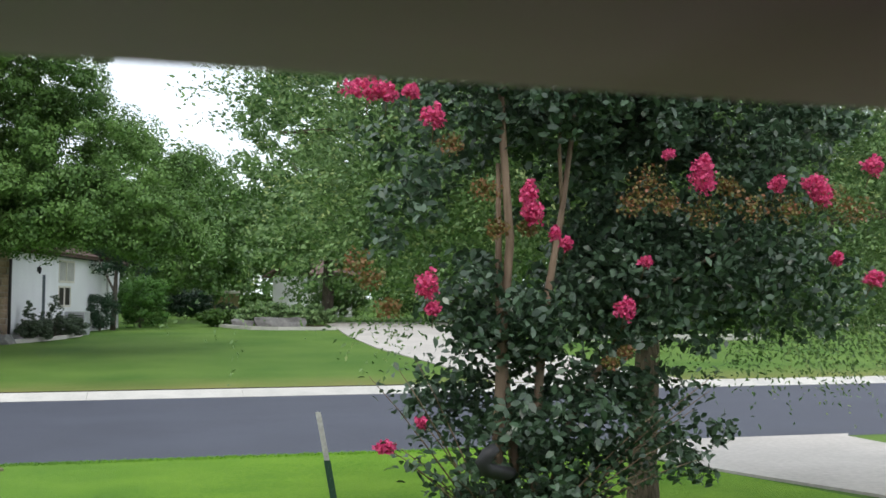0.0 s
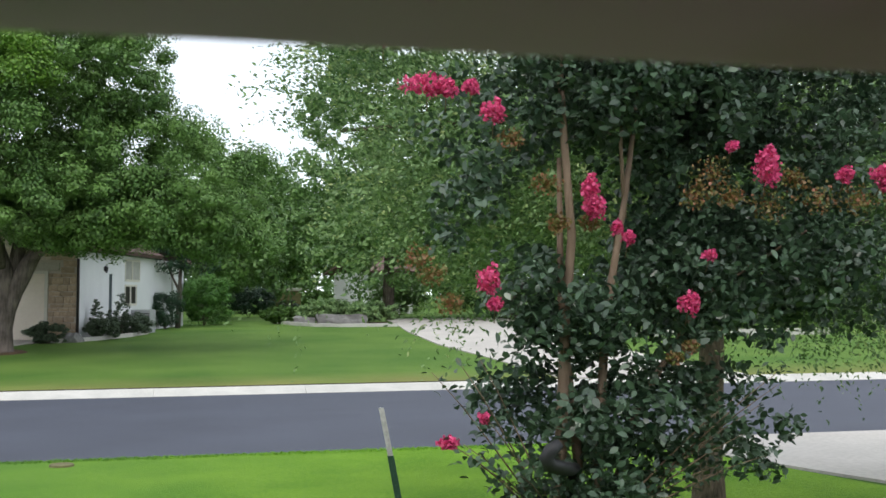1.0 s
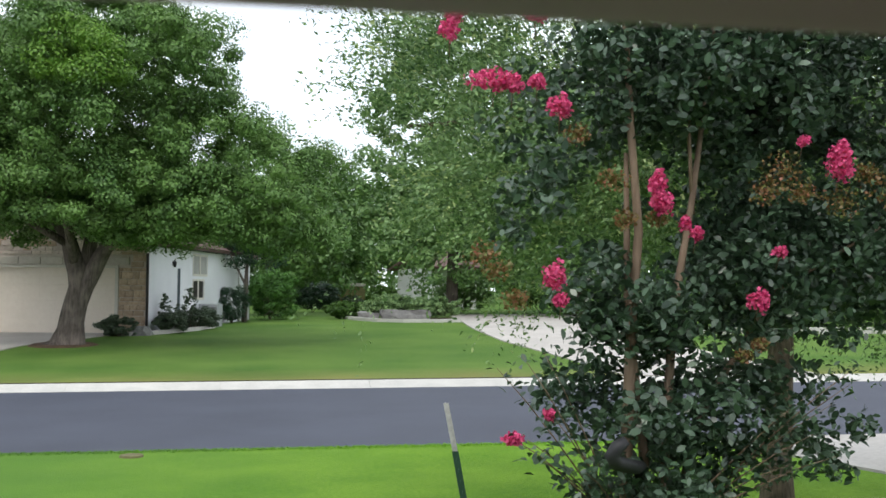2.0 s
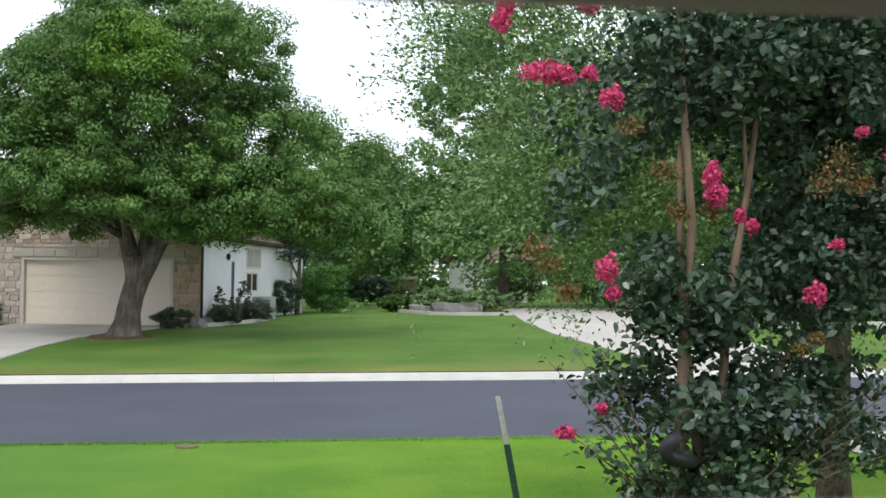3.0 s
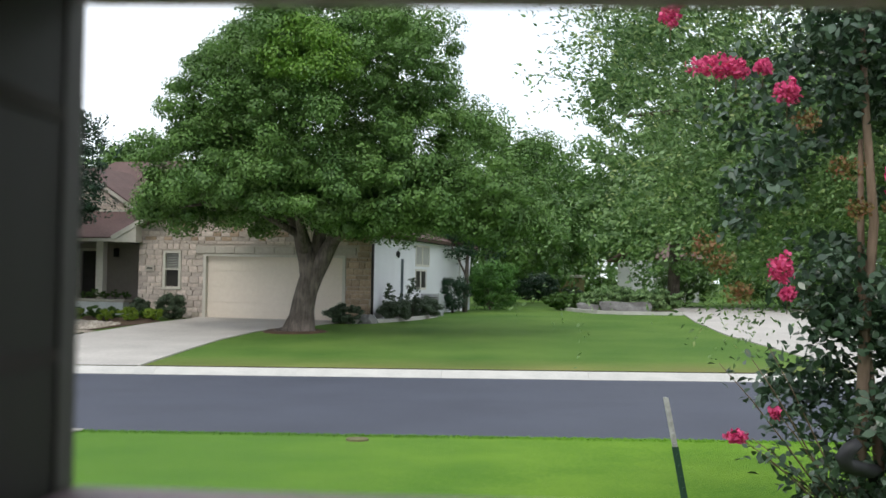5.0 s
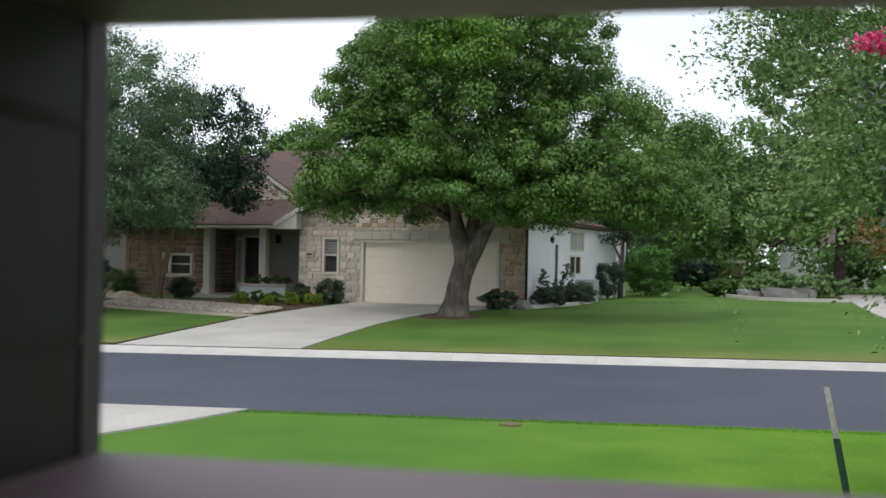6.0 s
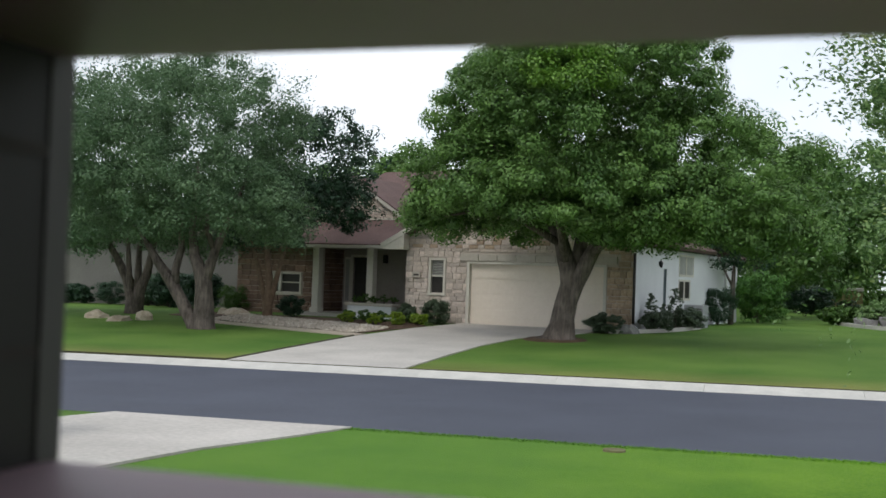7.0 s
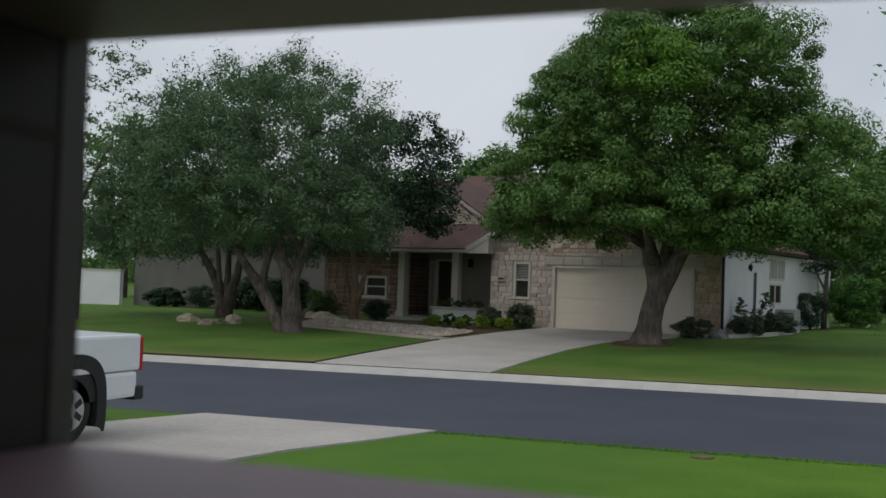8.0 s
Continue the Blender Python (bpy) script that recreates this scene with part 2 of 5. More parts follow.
M_POST_WHITE = surface("worn_white_post_paint", (0.32, 0.31, 0.30), (0.55, 0.54, 0.52), 0.7, 70, 12, 0.15, 90)
M_MULCH = surface("bark_mulch", (0.04, 0.025, 0.015), (0.14, 0.085, 0.05), 0.95, 30, 2, 0.8, 40, depth=0.03)
M_GRAVEL = surface("river_gravel", (0.25, 0.21, 0.17), (0.48, 0.43, 0.36), 0.9, 10, 3, 0.4, 30, per_island=0.25)
M_BOULDER = surface("pale_boulder", (0.30, 0.25, 0.18), (0.48, 0.42, 0.33), 0.9, 9, 2, 0.6, 12, per_object=0.15, depth=0.04)
# cut turf edge, dark enough to include its shadow line
M_EDGE_SHADOW = surface("cut_turf_edge_shadow", (0.03, 0.034, 0.016), (0.07, 0.062, 0.03), 0.95, 20, 2, 0.6, 30)
M_PATH = surface("tan_path_concrete", (0.30, 0.255, 0.20), (0.42, 0.36, 0.29), 0.9, 14, 1.0, 0.3, 50)
M_OLIVE_WALL = surface("weathered_olive_render", (0.13, 0.115, 0.05), (0.22, 0.19, 0.085), 0.9, 8, 1.0, 0.3, 20)
M_PALE_PIPE = surface("pale_pipe_paint", (0.5, 0.5, 0.48), (0.6, 0.6, 0.58), 0.5, 14, 2, 0.05, 40)
M_IRON = surface("rusty_iron", (0.09, 0.085, 0.035), (0.17, 0.155, 0.07), 0.8, 30, 4, 0.4, 50)
M_METAL_GREY = surface("grey_unit_metal", (0.30, 0.31, 0.32), (0.38, 0.39, 0.40), 0.5, 20, 2, 0.05, 50)


# ---- builders ----
def part(name, bm, material, parent=None, label=""):
    me = bpy.data.meshes.new(name)
    bm.to_mesh(me)
    bm.free()
    me.materials.append(material)
    ob = new(name, me)
    if parent is not None:
        ob.parent = parent
    if label:
        tagged(ob, label)
    return ob


def thing(name, label, category, at=None, group="", kind=""):
    ob = new(name)
    ob.empty_display_size = 0.2
    if at is not None:
        ob.matrix_basis = at
    return tagged(ob, label, category, group, kind)


def add_box(bm, x0, x1, y0, y1, z0, z1, bevel=0.0):
    made = bmesh.ops.create_cube(bm, size=1.0)["verts"]
    for v in made:
        v.co = Vector((x0 + (v.co.x + 0.5) * (x1 - x0), y0 + (v.co.y + 0.5) * (y1 - y0), z0 + (v.co.z + 0.5) * (z1 - z0)))
    if bevel:
        bmesh.ops.bevel(bm, geom=list({e for v in made for e in v.link_edges}), offset=bevel, segments=2, affect="EDGES", profile=0.6)


def boxes(*specs, bevel=0.0):
    bm = bmesh.new()
    for s in specs:
        add_box(bm, *s, bevel=bevel)
    return bm


def add_tube(bm, pts, radii, sides=8, wobble=0.0):
    """A tapered limb along pts, closed at both ends."""
    rings = []
    pts = [Vector(p) for p in pts]
    for i, p in enumerate(pts):
        d = (pts[min(i + 1, len(pts) - 1)] - pts[max(i - 1, 0)]).normalized()
        a = d.cross(Vector((0.31, 0.9, 0.17))).normalized()
        b = d.cross(a)
        ring = []
        for k in range(sides):
            g = 2 * math.pi * k / sides
            r = radii[i] * (1 + wobble * math.sin(3 * g + 1.7 * i))
            ring.append(bm.verts.new(p + a * (r * math.cos(g)) + b * (r * math.sin(g))))
        rings.append(ring)
    for r0, r1 in zip(rings, rings[1:]):
        for k in range(sides):
            f = bm.faces.new((r0[k], r0[(k + 1) % sides], r1[(k + 1) % sides], r1[k]))
            f.smooth = True
    bm.faces.new(rings[0][::-1])
    bm.faces.new(rings[-1])


def prism(bm, outline, y0, y1):
    """An outline in x, z pushed from y0 to y1."""
    a = [bm.verts.new((x, y0, z)) for x, z in outline]
    b = [bm.verts.new((x, y1, z)) for x, z in outline]
    bm.faces.new(a)
    bm.faces.new(b[::-1])
    for k in range(len(a)):
        j = (k + 1) % len(a)
        bm.faces.new((a[j], a[k], b[k], b[j]))
    bmesh.ops.recalc_face_normals(bm, faces=bm.faces[:])


def quads_mesh(name, verts, sides, material, parent=None, label=""):
    """verts: array (n, sides, 3), one flat or folded leaf a row."""
    n = len(verts)
    me = bpy.data.meshes.new(name)
    me.vertices.add(n * sides)
    me.vertices.foreach_set("co", np.ascontiguousarray(verts, dtype=np.float32).ravel())
    me.loops.add(n * sides)
    me.loops.foreach_set("vertex_index", np.arange(n * sides, dtype=np.int32))
    me.polygons.add(n)
    me.polygons.foreach_set("loop_start", np.arange(0, n * sides, sides, dtype=np.int32))
    me.update(calc_edges=True)
    me.materials.append(material)
    ob = new(name, me)
    if parent is not None:
        ob.parent = parent
    if label:
        tagged(ob, label)
    return ob


def unit(rng, n):
    v = rng.normal(size=(n, 3))
    return v / np.linalg.norm(v, axis=1, keepdims=True)


def leaves(pos, rng, size, slim=0.55, up=0.5, along=None, out=None):
    """Six-cornered leaves at pos, as an array for quads_mesh."""
    n = len(pos)
    nor = unit(rng, n) + np.array([0, 0, up])
    if out is not None:
        nor = 0.42 * nor + out * np.array([0.8, 0.8, 1.0])
    nor /= np.linalg.norm(nor, axis=1, keepdims=True)
    t = unit(rng, n) if along is None else along + 0.7 * unit(rng, n)
    t -= nor * np.sum(t * nor, axis=1, keepdims=True)
    t /= np.linalg.norm(t, axis=1, keepdims=True) + 1e-9
    b = np.cross(nor, t)
    s = (size * rng.uniform(0.65, 1.3, n))[:, None]
    droop = nor * s * -0.12
    return np.stack([pos - t * s * 0.5 + droop, pos - t * s * 0.12 + b * s * slim * 0.5, pos + t * s * 0.22 + b * s * slim * 0.42,
                     pos + t * s * 0.5 + droop, pos + t * s * 0.22 - b * s * slim * 0.42, pos - t * s * 0.12 - b * s * slim * 0.5], axis=1)


DIAMOND = [0, 1, 3, 5]


def clumps(rng, centre, radii, n, shell=0.55, flat=-0.45):
    """Clump centres in an uneven ellipsoid, more towards its skin."""
    d = unit(rng, n * 2)
    d = d[d[:, 2] > flat][:n]
    r = shell + (1 - shell) * rng.uniform(0, 1, len(d)) ** 0.6
    lump = 1 + 0.16 * np.sin(3.1 * d[:, 0] * 2 + centre[0]) * np.cos(2.7 * d[:, 2] * 2 + centre[1]) + 0.08 * np.sin(9 * d[:, 1] + 5 * d[:, 2])
    return np.array(centre) + d * (r * lump)[:, None] * np.array(radii)


def puff(rng, centres, radius, per):
    """Leaf places round clump centres."""
    n = len(centres)
    rad = radius * rng.uniform(0.55, 1.4, n)
    c, rr = np.repeat(centres, per, axis=0), np.repeat(rad, per)
    d = unit(rng, n * per)
    return c + d * (rr * rng.uniform(0.25, 1, n * per) ** 0.5)[:, None] * np.array([1, 1, 0.68]), d


def tree(name, label, at, trunk, limbs, crown, leaf, bark, seed, clump=0.7, per=90, count=400, size=0.15, slim=0.6, shell=0.55, flat=-0.45, category="tree", extra=None, twiggy=0.0, sides=10, inner=None):
    """trunk: (points, radii); limbs: lists of the same; crown: ellipsoids (centre, radii, share)."""
    rng = np.random.default_rng(seed)
    ob = thing(name, label, category, at)
    bm = bmesh.new()
    add_tube(bm, *trunk, sides=sides, wobble=0.08)
    part("trunk", bm, bark, ob)
    for pts, rad in limbs:
        bm = bmesh.new()
        add_tube(bm, pts, rad, sides=7, wobble=0.06)
        part("limb", bm, bark, ob)
    cs = np.concatenate([clumps(rng, c, r, max(3, int(count * share)), shell, flat) for c, r, share in crown])
    pos, out = puff(rng, cs, clump, per)
    if twiggy:
        k = rng.uniform(size=len(pos)) < 0.25
        pos[k] += (pos[k] - np.array(crown[0][0])) * (twiggy * rng.uniform(0, 1, k.sum()) ** 2)[:, None]
    quads_mesh("crown", leaves(pos, rng, size, slim, out=out)[:, DIAMOND], 4, leaf, ob)
    if inner:
        c, r, n = inner
        pos, out = puff(rng, clumps(rng, c, r, n, 0.3, -0.6), clump * 1.2, 90)
        quads_mesh("inner_crown", leaves(pos, rng, size * 1.3, slim, out=out)[:, DIAMOND], 4, leaf, ob)
    # extra patch of leaves whose lighter colour stands for sunlight
    if extra:
        mat_x, c, r, n = extra
        pos, out = puff(rng, clumps(rng, c, r, n, 0.7), clump, per)
        quads_mesh("sunlit_leaves", leaves(pos, rng, size, slim, out=out)[:, DIAMOND], 4, mat_x, ob, "lighter leaves with sunlight put into their colour")
    return ob


def shrub(name, label, x, y, radii, leaf, seed, size=0.07, per=60, count=40, group="", lift=0.0):
    rng = np.random.default_rng(seed)
    ob = thing(name, label, "shrub", pose(x, y, gz(x, y) + lift), group)
    bm = bmesh.new()
    for k in range(4):
        g = 1.6 * k + seed
        add_tube(bm, [(0, 0, -0.05), (radii[0] * 0.3 * math.cos(g), radii[1] * 0.3 * math.sin(g), radii[2] * 0.8)], [0.02, 0.008], 5)
    part("stem_base", bm, M_BARK, ob)
    cs = clumps(rng, (0, 0, radii[2] * 0.95), (radii[0] * 0.85, radii[1] * 0.85, radii[2] * 0.85), count, 0.5, -0.95)
    pos, out = puff(rng, cs, min(radii) * 0.33, per)
    quads_mesh("leaves", leaves(pos, rng, size, out=out)[:, DIAMOND], 4, leaf, ob)
    return ob


def gz(x, y):
    """Height of the ground."""
    s = 0.0113 * max(-40.0, min(60.0, x))
    if y < 13.47:
        return s + 0.084 + 0.012 * min(13.47 - y, 14)
    if y < 22.4:
        return s - 0.2
    return s + 0.10 + 0.034 * max(0.0, min(y - 22.95, 15.1)) + 0.002 * max(0.0, min(y - 38.0, 60))


def strip(name, left, right, material, label, category, lift=0.03, across=8, along=5):
    """A slab between two edges of the same number of corners, laid on the ground."""
    bm = bmesh.new()
    rows = []
    for (a, b), (c, d) in zip(zip(left, left[1:]), zip(right, right[1:])):
        for j in range(along):
            f = j / along
            rows.append((Vector(a).lerp(Vector(b), f), Vector(c).lerp(Vector(d), f)))
    rows.append((Vector(left[-1]), Vector(right[-1])))
    grid = []
    for a, b in rows:
        pts = [a.lerp(b, k / across) for k in range(across + 1)]
        line = [bm.verts.new((pts[0].x, pts[0].y, gz(pts[0].x, pts[0].y) - 0.08))]
        line += [bm.verts.new((p.x, p.y, gz(p.x, p.y) + lift)) for p in pts]
        line.append(bm.verts.new((pts[-1].x, pts[-1].y, gz(pts[-1].x, pts[-1].y) - 0.08)))
        grid.append(line)
    for r0, r1 in zip(grid, grid[1:]):
        for k in range(len(r0) - 1):
            bm.faces.new((r0[k], r0[k + 1], r1[k + 1], r1[k]))
    bmesh.ops.recalc_face_normals(bm, faces=bm.faces[:])
    return tagged(part(name, bm, material), label, category, kind="structure")


# ---- ground, road, kerb, drives ----
def ground_sheet():
    xs = [-1500, -600, -250, -120, -80, -60, -50] + list(range(-44, 66, 2)) + [75, 90, 120, 250, 600, 1500]
    ys = [-1200, -300, -80, -30, -10, -4, 0, 4, 7, 9, 11, 12.5, 13.2, 13.465, 13.475, 18, 22.395, 22.94, 24, 26, 28, 30, 32, 34, 36, 38.05, 41, 45, 50, 56, 63, 70, 80, 98, 130, 200, 500, 1500]
    bm = bmesh.new()
    grid = [[bm.verts.new((x, y, gz(x, y) + (0.02 * noise.noise((x * 0.3, y * 0.3, 0)) if y > 23 else 0))) for x in xs] for y in ys]
    for r0, r1 in zip(grid, grid[1:]):
        for k in range(len(xs) - 1):
            bm.faces.new((r0[k], r0[k + 1], r1[k + 1], r1[k])).smooth = True
    return tagged(part("ground", bm, M_LAWN), "mown green lawn with slightly dry patches", "lawn", kind="structure")


ground_sheet()
bm = bmesh.new()
for y, dz in ((13.465, -0.02), (13.6, 0.0), (18.0, 0.035), (22.40, 0.0)):
    for x in (-150, -40, 60, 150):
        bm.verts.new((x, y, 0.0113 * max(-40, min(60, x)) + dz))
bm.verts.ensure_lookup_table()
for j in range(3):
    for k in range(3):
        bm.faces.new([bm.verts[i] for i in (4 * j + k, 4 * j + k + 1, 4 * j + k + 5, 4 * j + k + 4)])
tagged(part("road", bm, M_ASPHALT), "dark blue-grey asphalt street with smooth surface", "road", kind="structure")

kerb = tagged(new("kerb"), "pale concrete rolled kerb along the street", "kerb", kind="structure")
bm = bmesh.new()
PROFILE = [(22.30, -0.15), (22.30, 0.008), (22.52, 0.012), (22.68, 0.06), (22.80, 0.105), (22.96, 0.115), (22.97, -0.15)]
va = [bm.verts.new((0.003, y, z)) for y, z in PROFILE]
vb = [bm.verts.new((2.997, y, z + 0.0113 * 3)) for y, z in PROFILE]
for k in range(len(PROFILE) - 1):
    bm.faces.new((va[k], va[k + 1], vb[k + 1], vb[k]))
bm.faces.new(va[::-1])
bm.faces.new(vb)
bmesh.ops.recalc_face_normals(bm, faces=bm.faces[:])
first = part("kerb_stone", bm, M_KERB, kerb)
first.location = (-40.3, 0, 0.0113 * -40.3)
for k in range(1, 32):
    c = new("kerb_stone", first.data)
    c.parent, c.location = kerb, (-40.3 + 3 * k, 0, 0.0113 * (-40.3 + 3 * k))

strip("drive_1", [(-12.07, 22.97), (-12.05, 26), (-11.95, 30.7), (-11.4, 34.5), (-10.6, 37.58)], [(-7.75, 22.97), (-7.75, 26), (-7.68, 29.3), (-7.3, 32.2), (-5.2, 36.45)], M_CONCRETE, "pale concrete driveway sloping up to a garage", "driveway")
strip("drive_2", [(7.3, 22.97), (6.9, 27.6), (6.4, 32.6), (6.4, 38), (7.15, 44.8), (8.2, 56)], [(11.6, 22.97), (11.2, 27.4), (11.4, 36), (13, 44), (14, 52), (14, 56)], M_CONCRETE, "pale concrete driveway", "driveway")
strip("drive_3", [(-8.75, 13.45), (-8.9, 12.9), (-9.3, 11.4), (-9.6, 9.6), (-9.9, 2)], [(-5.2, 13.45), (-5.45, 12.4), (-5.95, 10.8), (-6.15, 9.5), (-6.6, 2)], M_CONCRETE, "pale concrete driveway meeting the street", "driveway")
strip("drive_4", [(5.3, 13.45), (5.62, 11.85), (6.12, 10.2), (6.55, 8.96), (7.4, 2)], [(9.3, 13.45), (9.12, 13.2), (9.1, 12.3), (9.5, 9.5), (9.8, 2)], M_CONCRETE, "pale concrete driveway meeting the street", "driveway")
strip("near_lawn", [(-5.21, 13.46), (-5.45, 12.4), (-5.93, 10.8), (-6.28, 7.5)], [(5.28, 13.46), (5.43, 12.9), (5.88, 10.9), (6.7, 7.5)], M_TURF, "bright freshly mown lawn beside the street", "lawn", lift=0.006, across=30, along=8)
strip("front_bed", [(-12.3, 31.6), (-13.2, 33.2), (-19.5, 35.5), (-22, 37)], [(-11.3, 35.6), (-12, 37), (-19, 39.2), (-22, 40.5)], M_MULCH, "brown mulch planting bed before the house", "planting bed", lift=0.02)
strip("front_path", [(-12.0, 30.75), (-14.4, 31.9), (-17.0, 33.1), (-19.0, 34.0)], [(-11.9, 31.5), (-14.2, 32.6), (-16.9, 33.85), (-18.8, 34.8)], M_PATH, "narrow tan path along the front lawn", "path", lift=0.03)
strip("side_bed", [(-5.4, 35.6), (-4.2, 36.2), (-2.95, 37.9), (-2.6, 42.0)], [(-5.2, 36.1), (-4.4, 36.5), (-3.9, 39), (-3.2, 42.5)], M_MULCH, "mulch bed along the white side wall", "planting bed", lift=0.02)

# ---- the stone house across the street ----
Z0 = 0.50
HOUSE = pose(-4.5, 36.3, 0, 0, 0, -12)
house = thing("house", "single-storey stone house with brown shingle roof and attached garage", "house", HOUSE)


def wall(name, material, x0, x1, y0, y1, z0, z1, holes=(), along="x", parent=house, label=""):
    """A wall with openings (from, to, bottom, top) along its run."""
    bm = bmesh.new()
    run = (x0, x1) if along == "x" else (y0, y1)
    us = sorted({run[0], run[1], *(h[0] for h in holes), *(h[1] for h in holes)})
    zs = sorted({z0, z1, *(max(h[2], z0) for h in holes), *(min(h[3], z1) for h in holes)})
    deep = (y0, y1) if along == "x" else (x0, x1)
    made = {}

    def at(i, j, k):
        if (i, j, k) not in made:
            made[i, j, k] = bm.verts.new((us[i], deep[k], zs[j]) if along == "x" else (deep[k], us[i], zs[j]))
        return made[i, j, k]

    def solid(i, j):
        if not (0 <= i < len(us) - 1 and 0 <= j < len(zs) - 1):
            return False
        u, z = (us[i] + us[i + 1]) / 2, (zs[j] + zs[j + 1]) / 2
        return not any(h[0] < u < h[1] and h[2] < z < h[3] for h in holes)
    for i in range(len(us) - 1):
        for j in range(len(zs) - 1):
            if not solid(i, j):
                continue
            for k in (0, 1):
                bm.faces.new((at(i, j, k), at(i + 1, j, k), at(i + 1, j + 1, k), at(i, j + 1, k)))
            for di, dj, p, q in ((-1, 0, (i, j), (i, j + 1)), (1, 0, (i + 1, j), (i + 1, j + 1)), (0, -1, (i, j), (i + 1, j)), (0, 1, (i, j + 1), (i + 1, j + 1))):
                if not solid(i + di, j + dj):
                    bm.faces.new((at(*p, 0), at(*q, 0), at(*q, 1), at(*p, 1)))
    bmesh.ops.recalc_face_normals(bm, faces=bm.faces[:])
    return part(name, bm, material, parent, label)


DOOR = (-6.1, -0.92, Z0, 2.70)
WIN = (-7.63, -7.04, 1.55, 2.75)
front = wall("wall", M_MORTAR, -8.65, 0, 0.06, 0.3, 0.1, 3.15, [WIN, DOOR], label="pale limestone garage front")
wall("wall", M_STUCCO, -0.22, 0, 0.3, 13.5, 0.1, 3.36, [(3.3, 3.66, 0.6, 2.68), (5.15, 6.5, 1.62, 2.28), (5.15, 6.9, 2.5, 3.2)], "y", label="white stucco side wall")
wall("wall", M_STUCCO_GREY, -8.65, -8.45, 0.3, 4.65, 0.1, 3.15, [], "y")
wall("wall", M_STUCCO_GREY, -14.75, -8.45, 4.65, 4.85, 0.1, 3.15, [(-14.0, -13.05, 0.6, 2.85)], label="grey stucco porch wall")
brick_wall = wall("wall", M_MORTAR, -18.95, -14.56, 3.06, 3.3, 0.1, 3.2, [(-16.98, -15.55, 1.3, 2.08)], label="brown stone wall beside the porch")
return_wall = wall("wall", M_MORTAR, -14.75, -14.56, 3.3, 4.65, 0.1, 3.15, [], "y")
wall("wall", M_STUCCO, -18.9, -18.7, 3.3, 13.5, 0.1, 3.15, [], "y")
wall("wall", M_STUCCO, -18.9, 0, 13.5, 13.7, 0.1, 3.15, [])

# garage door with its panels
gdoor = part("garage_door", boxes((-6.02, -1.0, 0.17, 0.20, Z0, 2.62)), M_CREAM, house, "cream sectional garage door, shut")
for r in range(4):
    z = Z0 + 0.01 + r * 0.5275
    section = part("door_section", boxes((-6.01, -1.01, 0.15, 0.169, z, z + 0.517), bevel=0.006), M_CREAM, gdoor)
    for c in range(4):
        x = -5.95 + c * 1.24
        for q in (0.045, 0.285):
            part("door_panel", boxes((x + 0.04, x + 1.16, 0.143, 0.149, z + q, z + q + 0.19), bevel=0.003), M_CREAM, section)
part("door_frame", boxes((-6.13, -6.02, 0.0, 0.18, Z0, 2.7), (-1.0, -0.9, 0.0, 0.18, Z0, 2.7), (-6.02, -1.0, 0.0, 0.18, 2.62, 2.7)), M_TRIM, house)
for k in range(8):
    part("lintel_stone", boxes((-6.4 + k * 0.735, -5.68 + k * 0.735, -0.03, 0.06, 2.72, 2.96), bevel=0.012), M_LINTEL, house)


def window(parent, x0, x1, y, z0, z1, blind=True):
    """A sash window in a wall that faces -y."""
    w = part("window", boxes((x0, x1, y + 0.09, y + 0.1, z0, z1)), M_DARK, parent)
    part("window_frame", boxes((x0 - 0.05, x0 + 0.04, y - 0.02, y + 0.1, z0 - 0.05, z1 + 0.03), (x1 - 0.04, x1 + 0.05, y - 0.02, y + 0.1, z0 - 0.05, z1 + 0.03),
                               (x0 + 0.04, x1 - 0.04, y - 0.02, y + 0.1, z1 - 0.04, z1 + 0.03), (x0 + 0.04, x1 - 0.04, y - 0.02, y + 0.1, (z0 + z1) / 2 - 0.025, (z0 + z1) / 2 + 0.025)), M_TRIM, w)
    part("window_sill", boxes((x0 - 0.08, x1 + 0.08, y - 0.05, y + 0.1, z0 - 0.1, z0 - 0.02), bevel=0.01), M_TRIM, w)
    if blind:
        n = 9
        for k in range(n):
            z = (z0 + z1) / 2 + 0.04 + k * ((z1 - z0) / 2 - 0.08) / n
            part("blind_slat", boxes((x0 + 0.05, x1 - 0.05, y + 0.06, y + 0.08, z, z + 0.03)), M_BLIND, w)
    return w


window(house, WIN[0], WIN[1], 0.02, WIN[2], WIN[3])
bw = window(house, -16.98, -15.55, 3.0, 1.3, 2.08, False)
part("mullion", boxes((-16.68, -16.56, 2.975, 3.1, 1.32, 2.04)), M_TRIM, bw)
part("number_plate", boxes((-8.34, -8.0, -0.05, 0.03, 2.08, 2.27)), M_LINTEL, house, "small pale plaque with dark bars")
part("plaque_bar", boxes((-8.28, -8.06, -0.056, -0.05, 2.14, 2.20)), M_DARK, house)
# side wall: narrow dark door, two-pane window, lamp, corner post
part("side_door", boxes((-0.06, -0.015, 3.3, 3.66, 0.6, 2.68)), M_DOOR, house, "narrow blue-grey door")
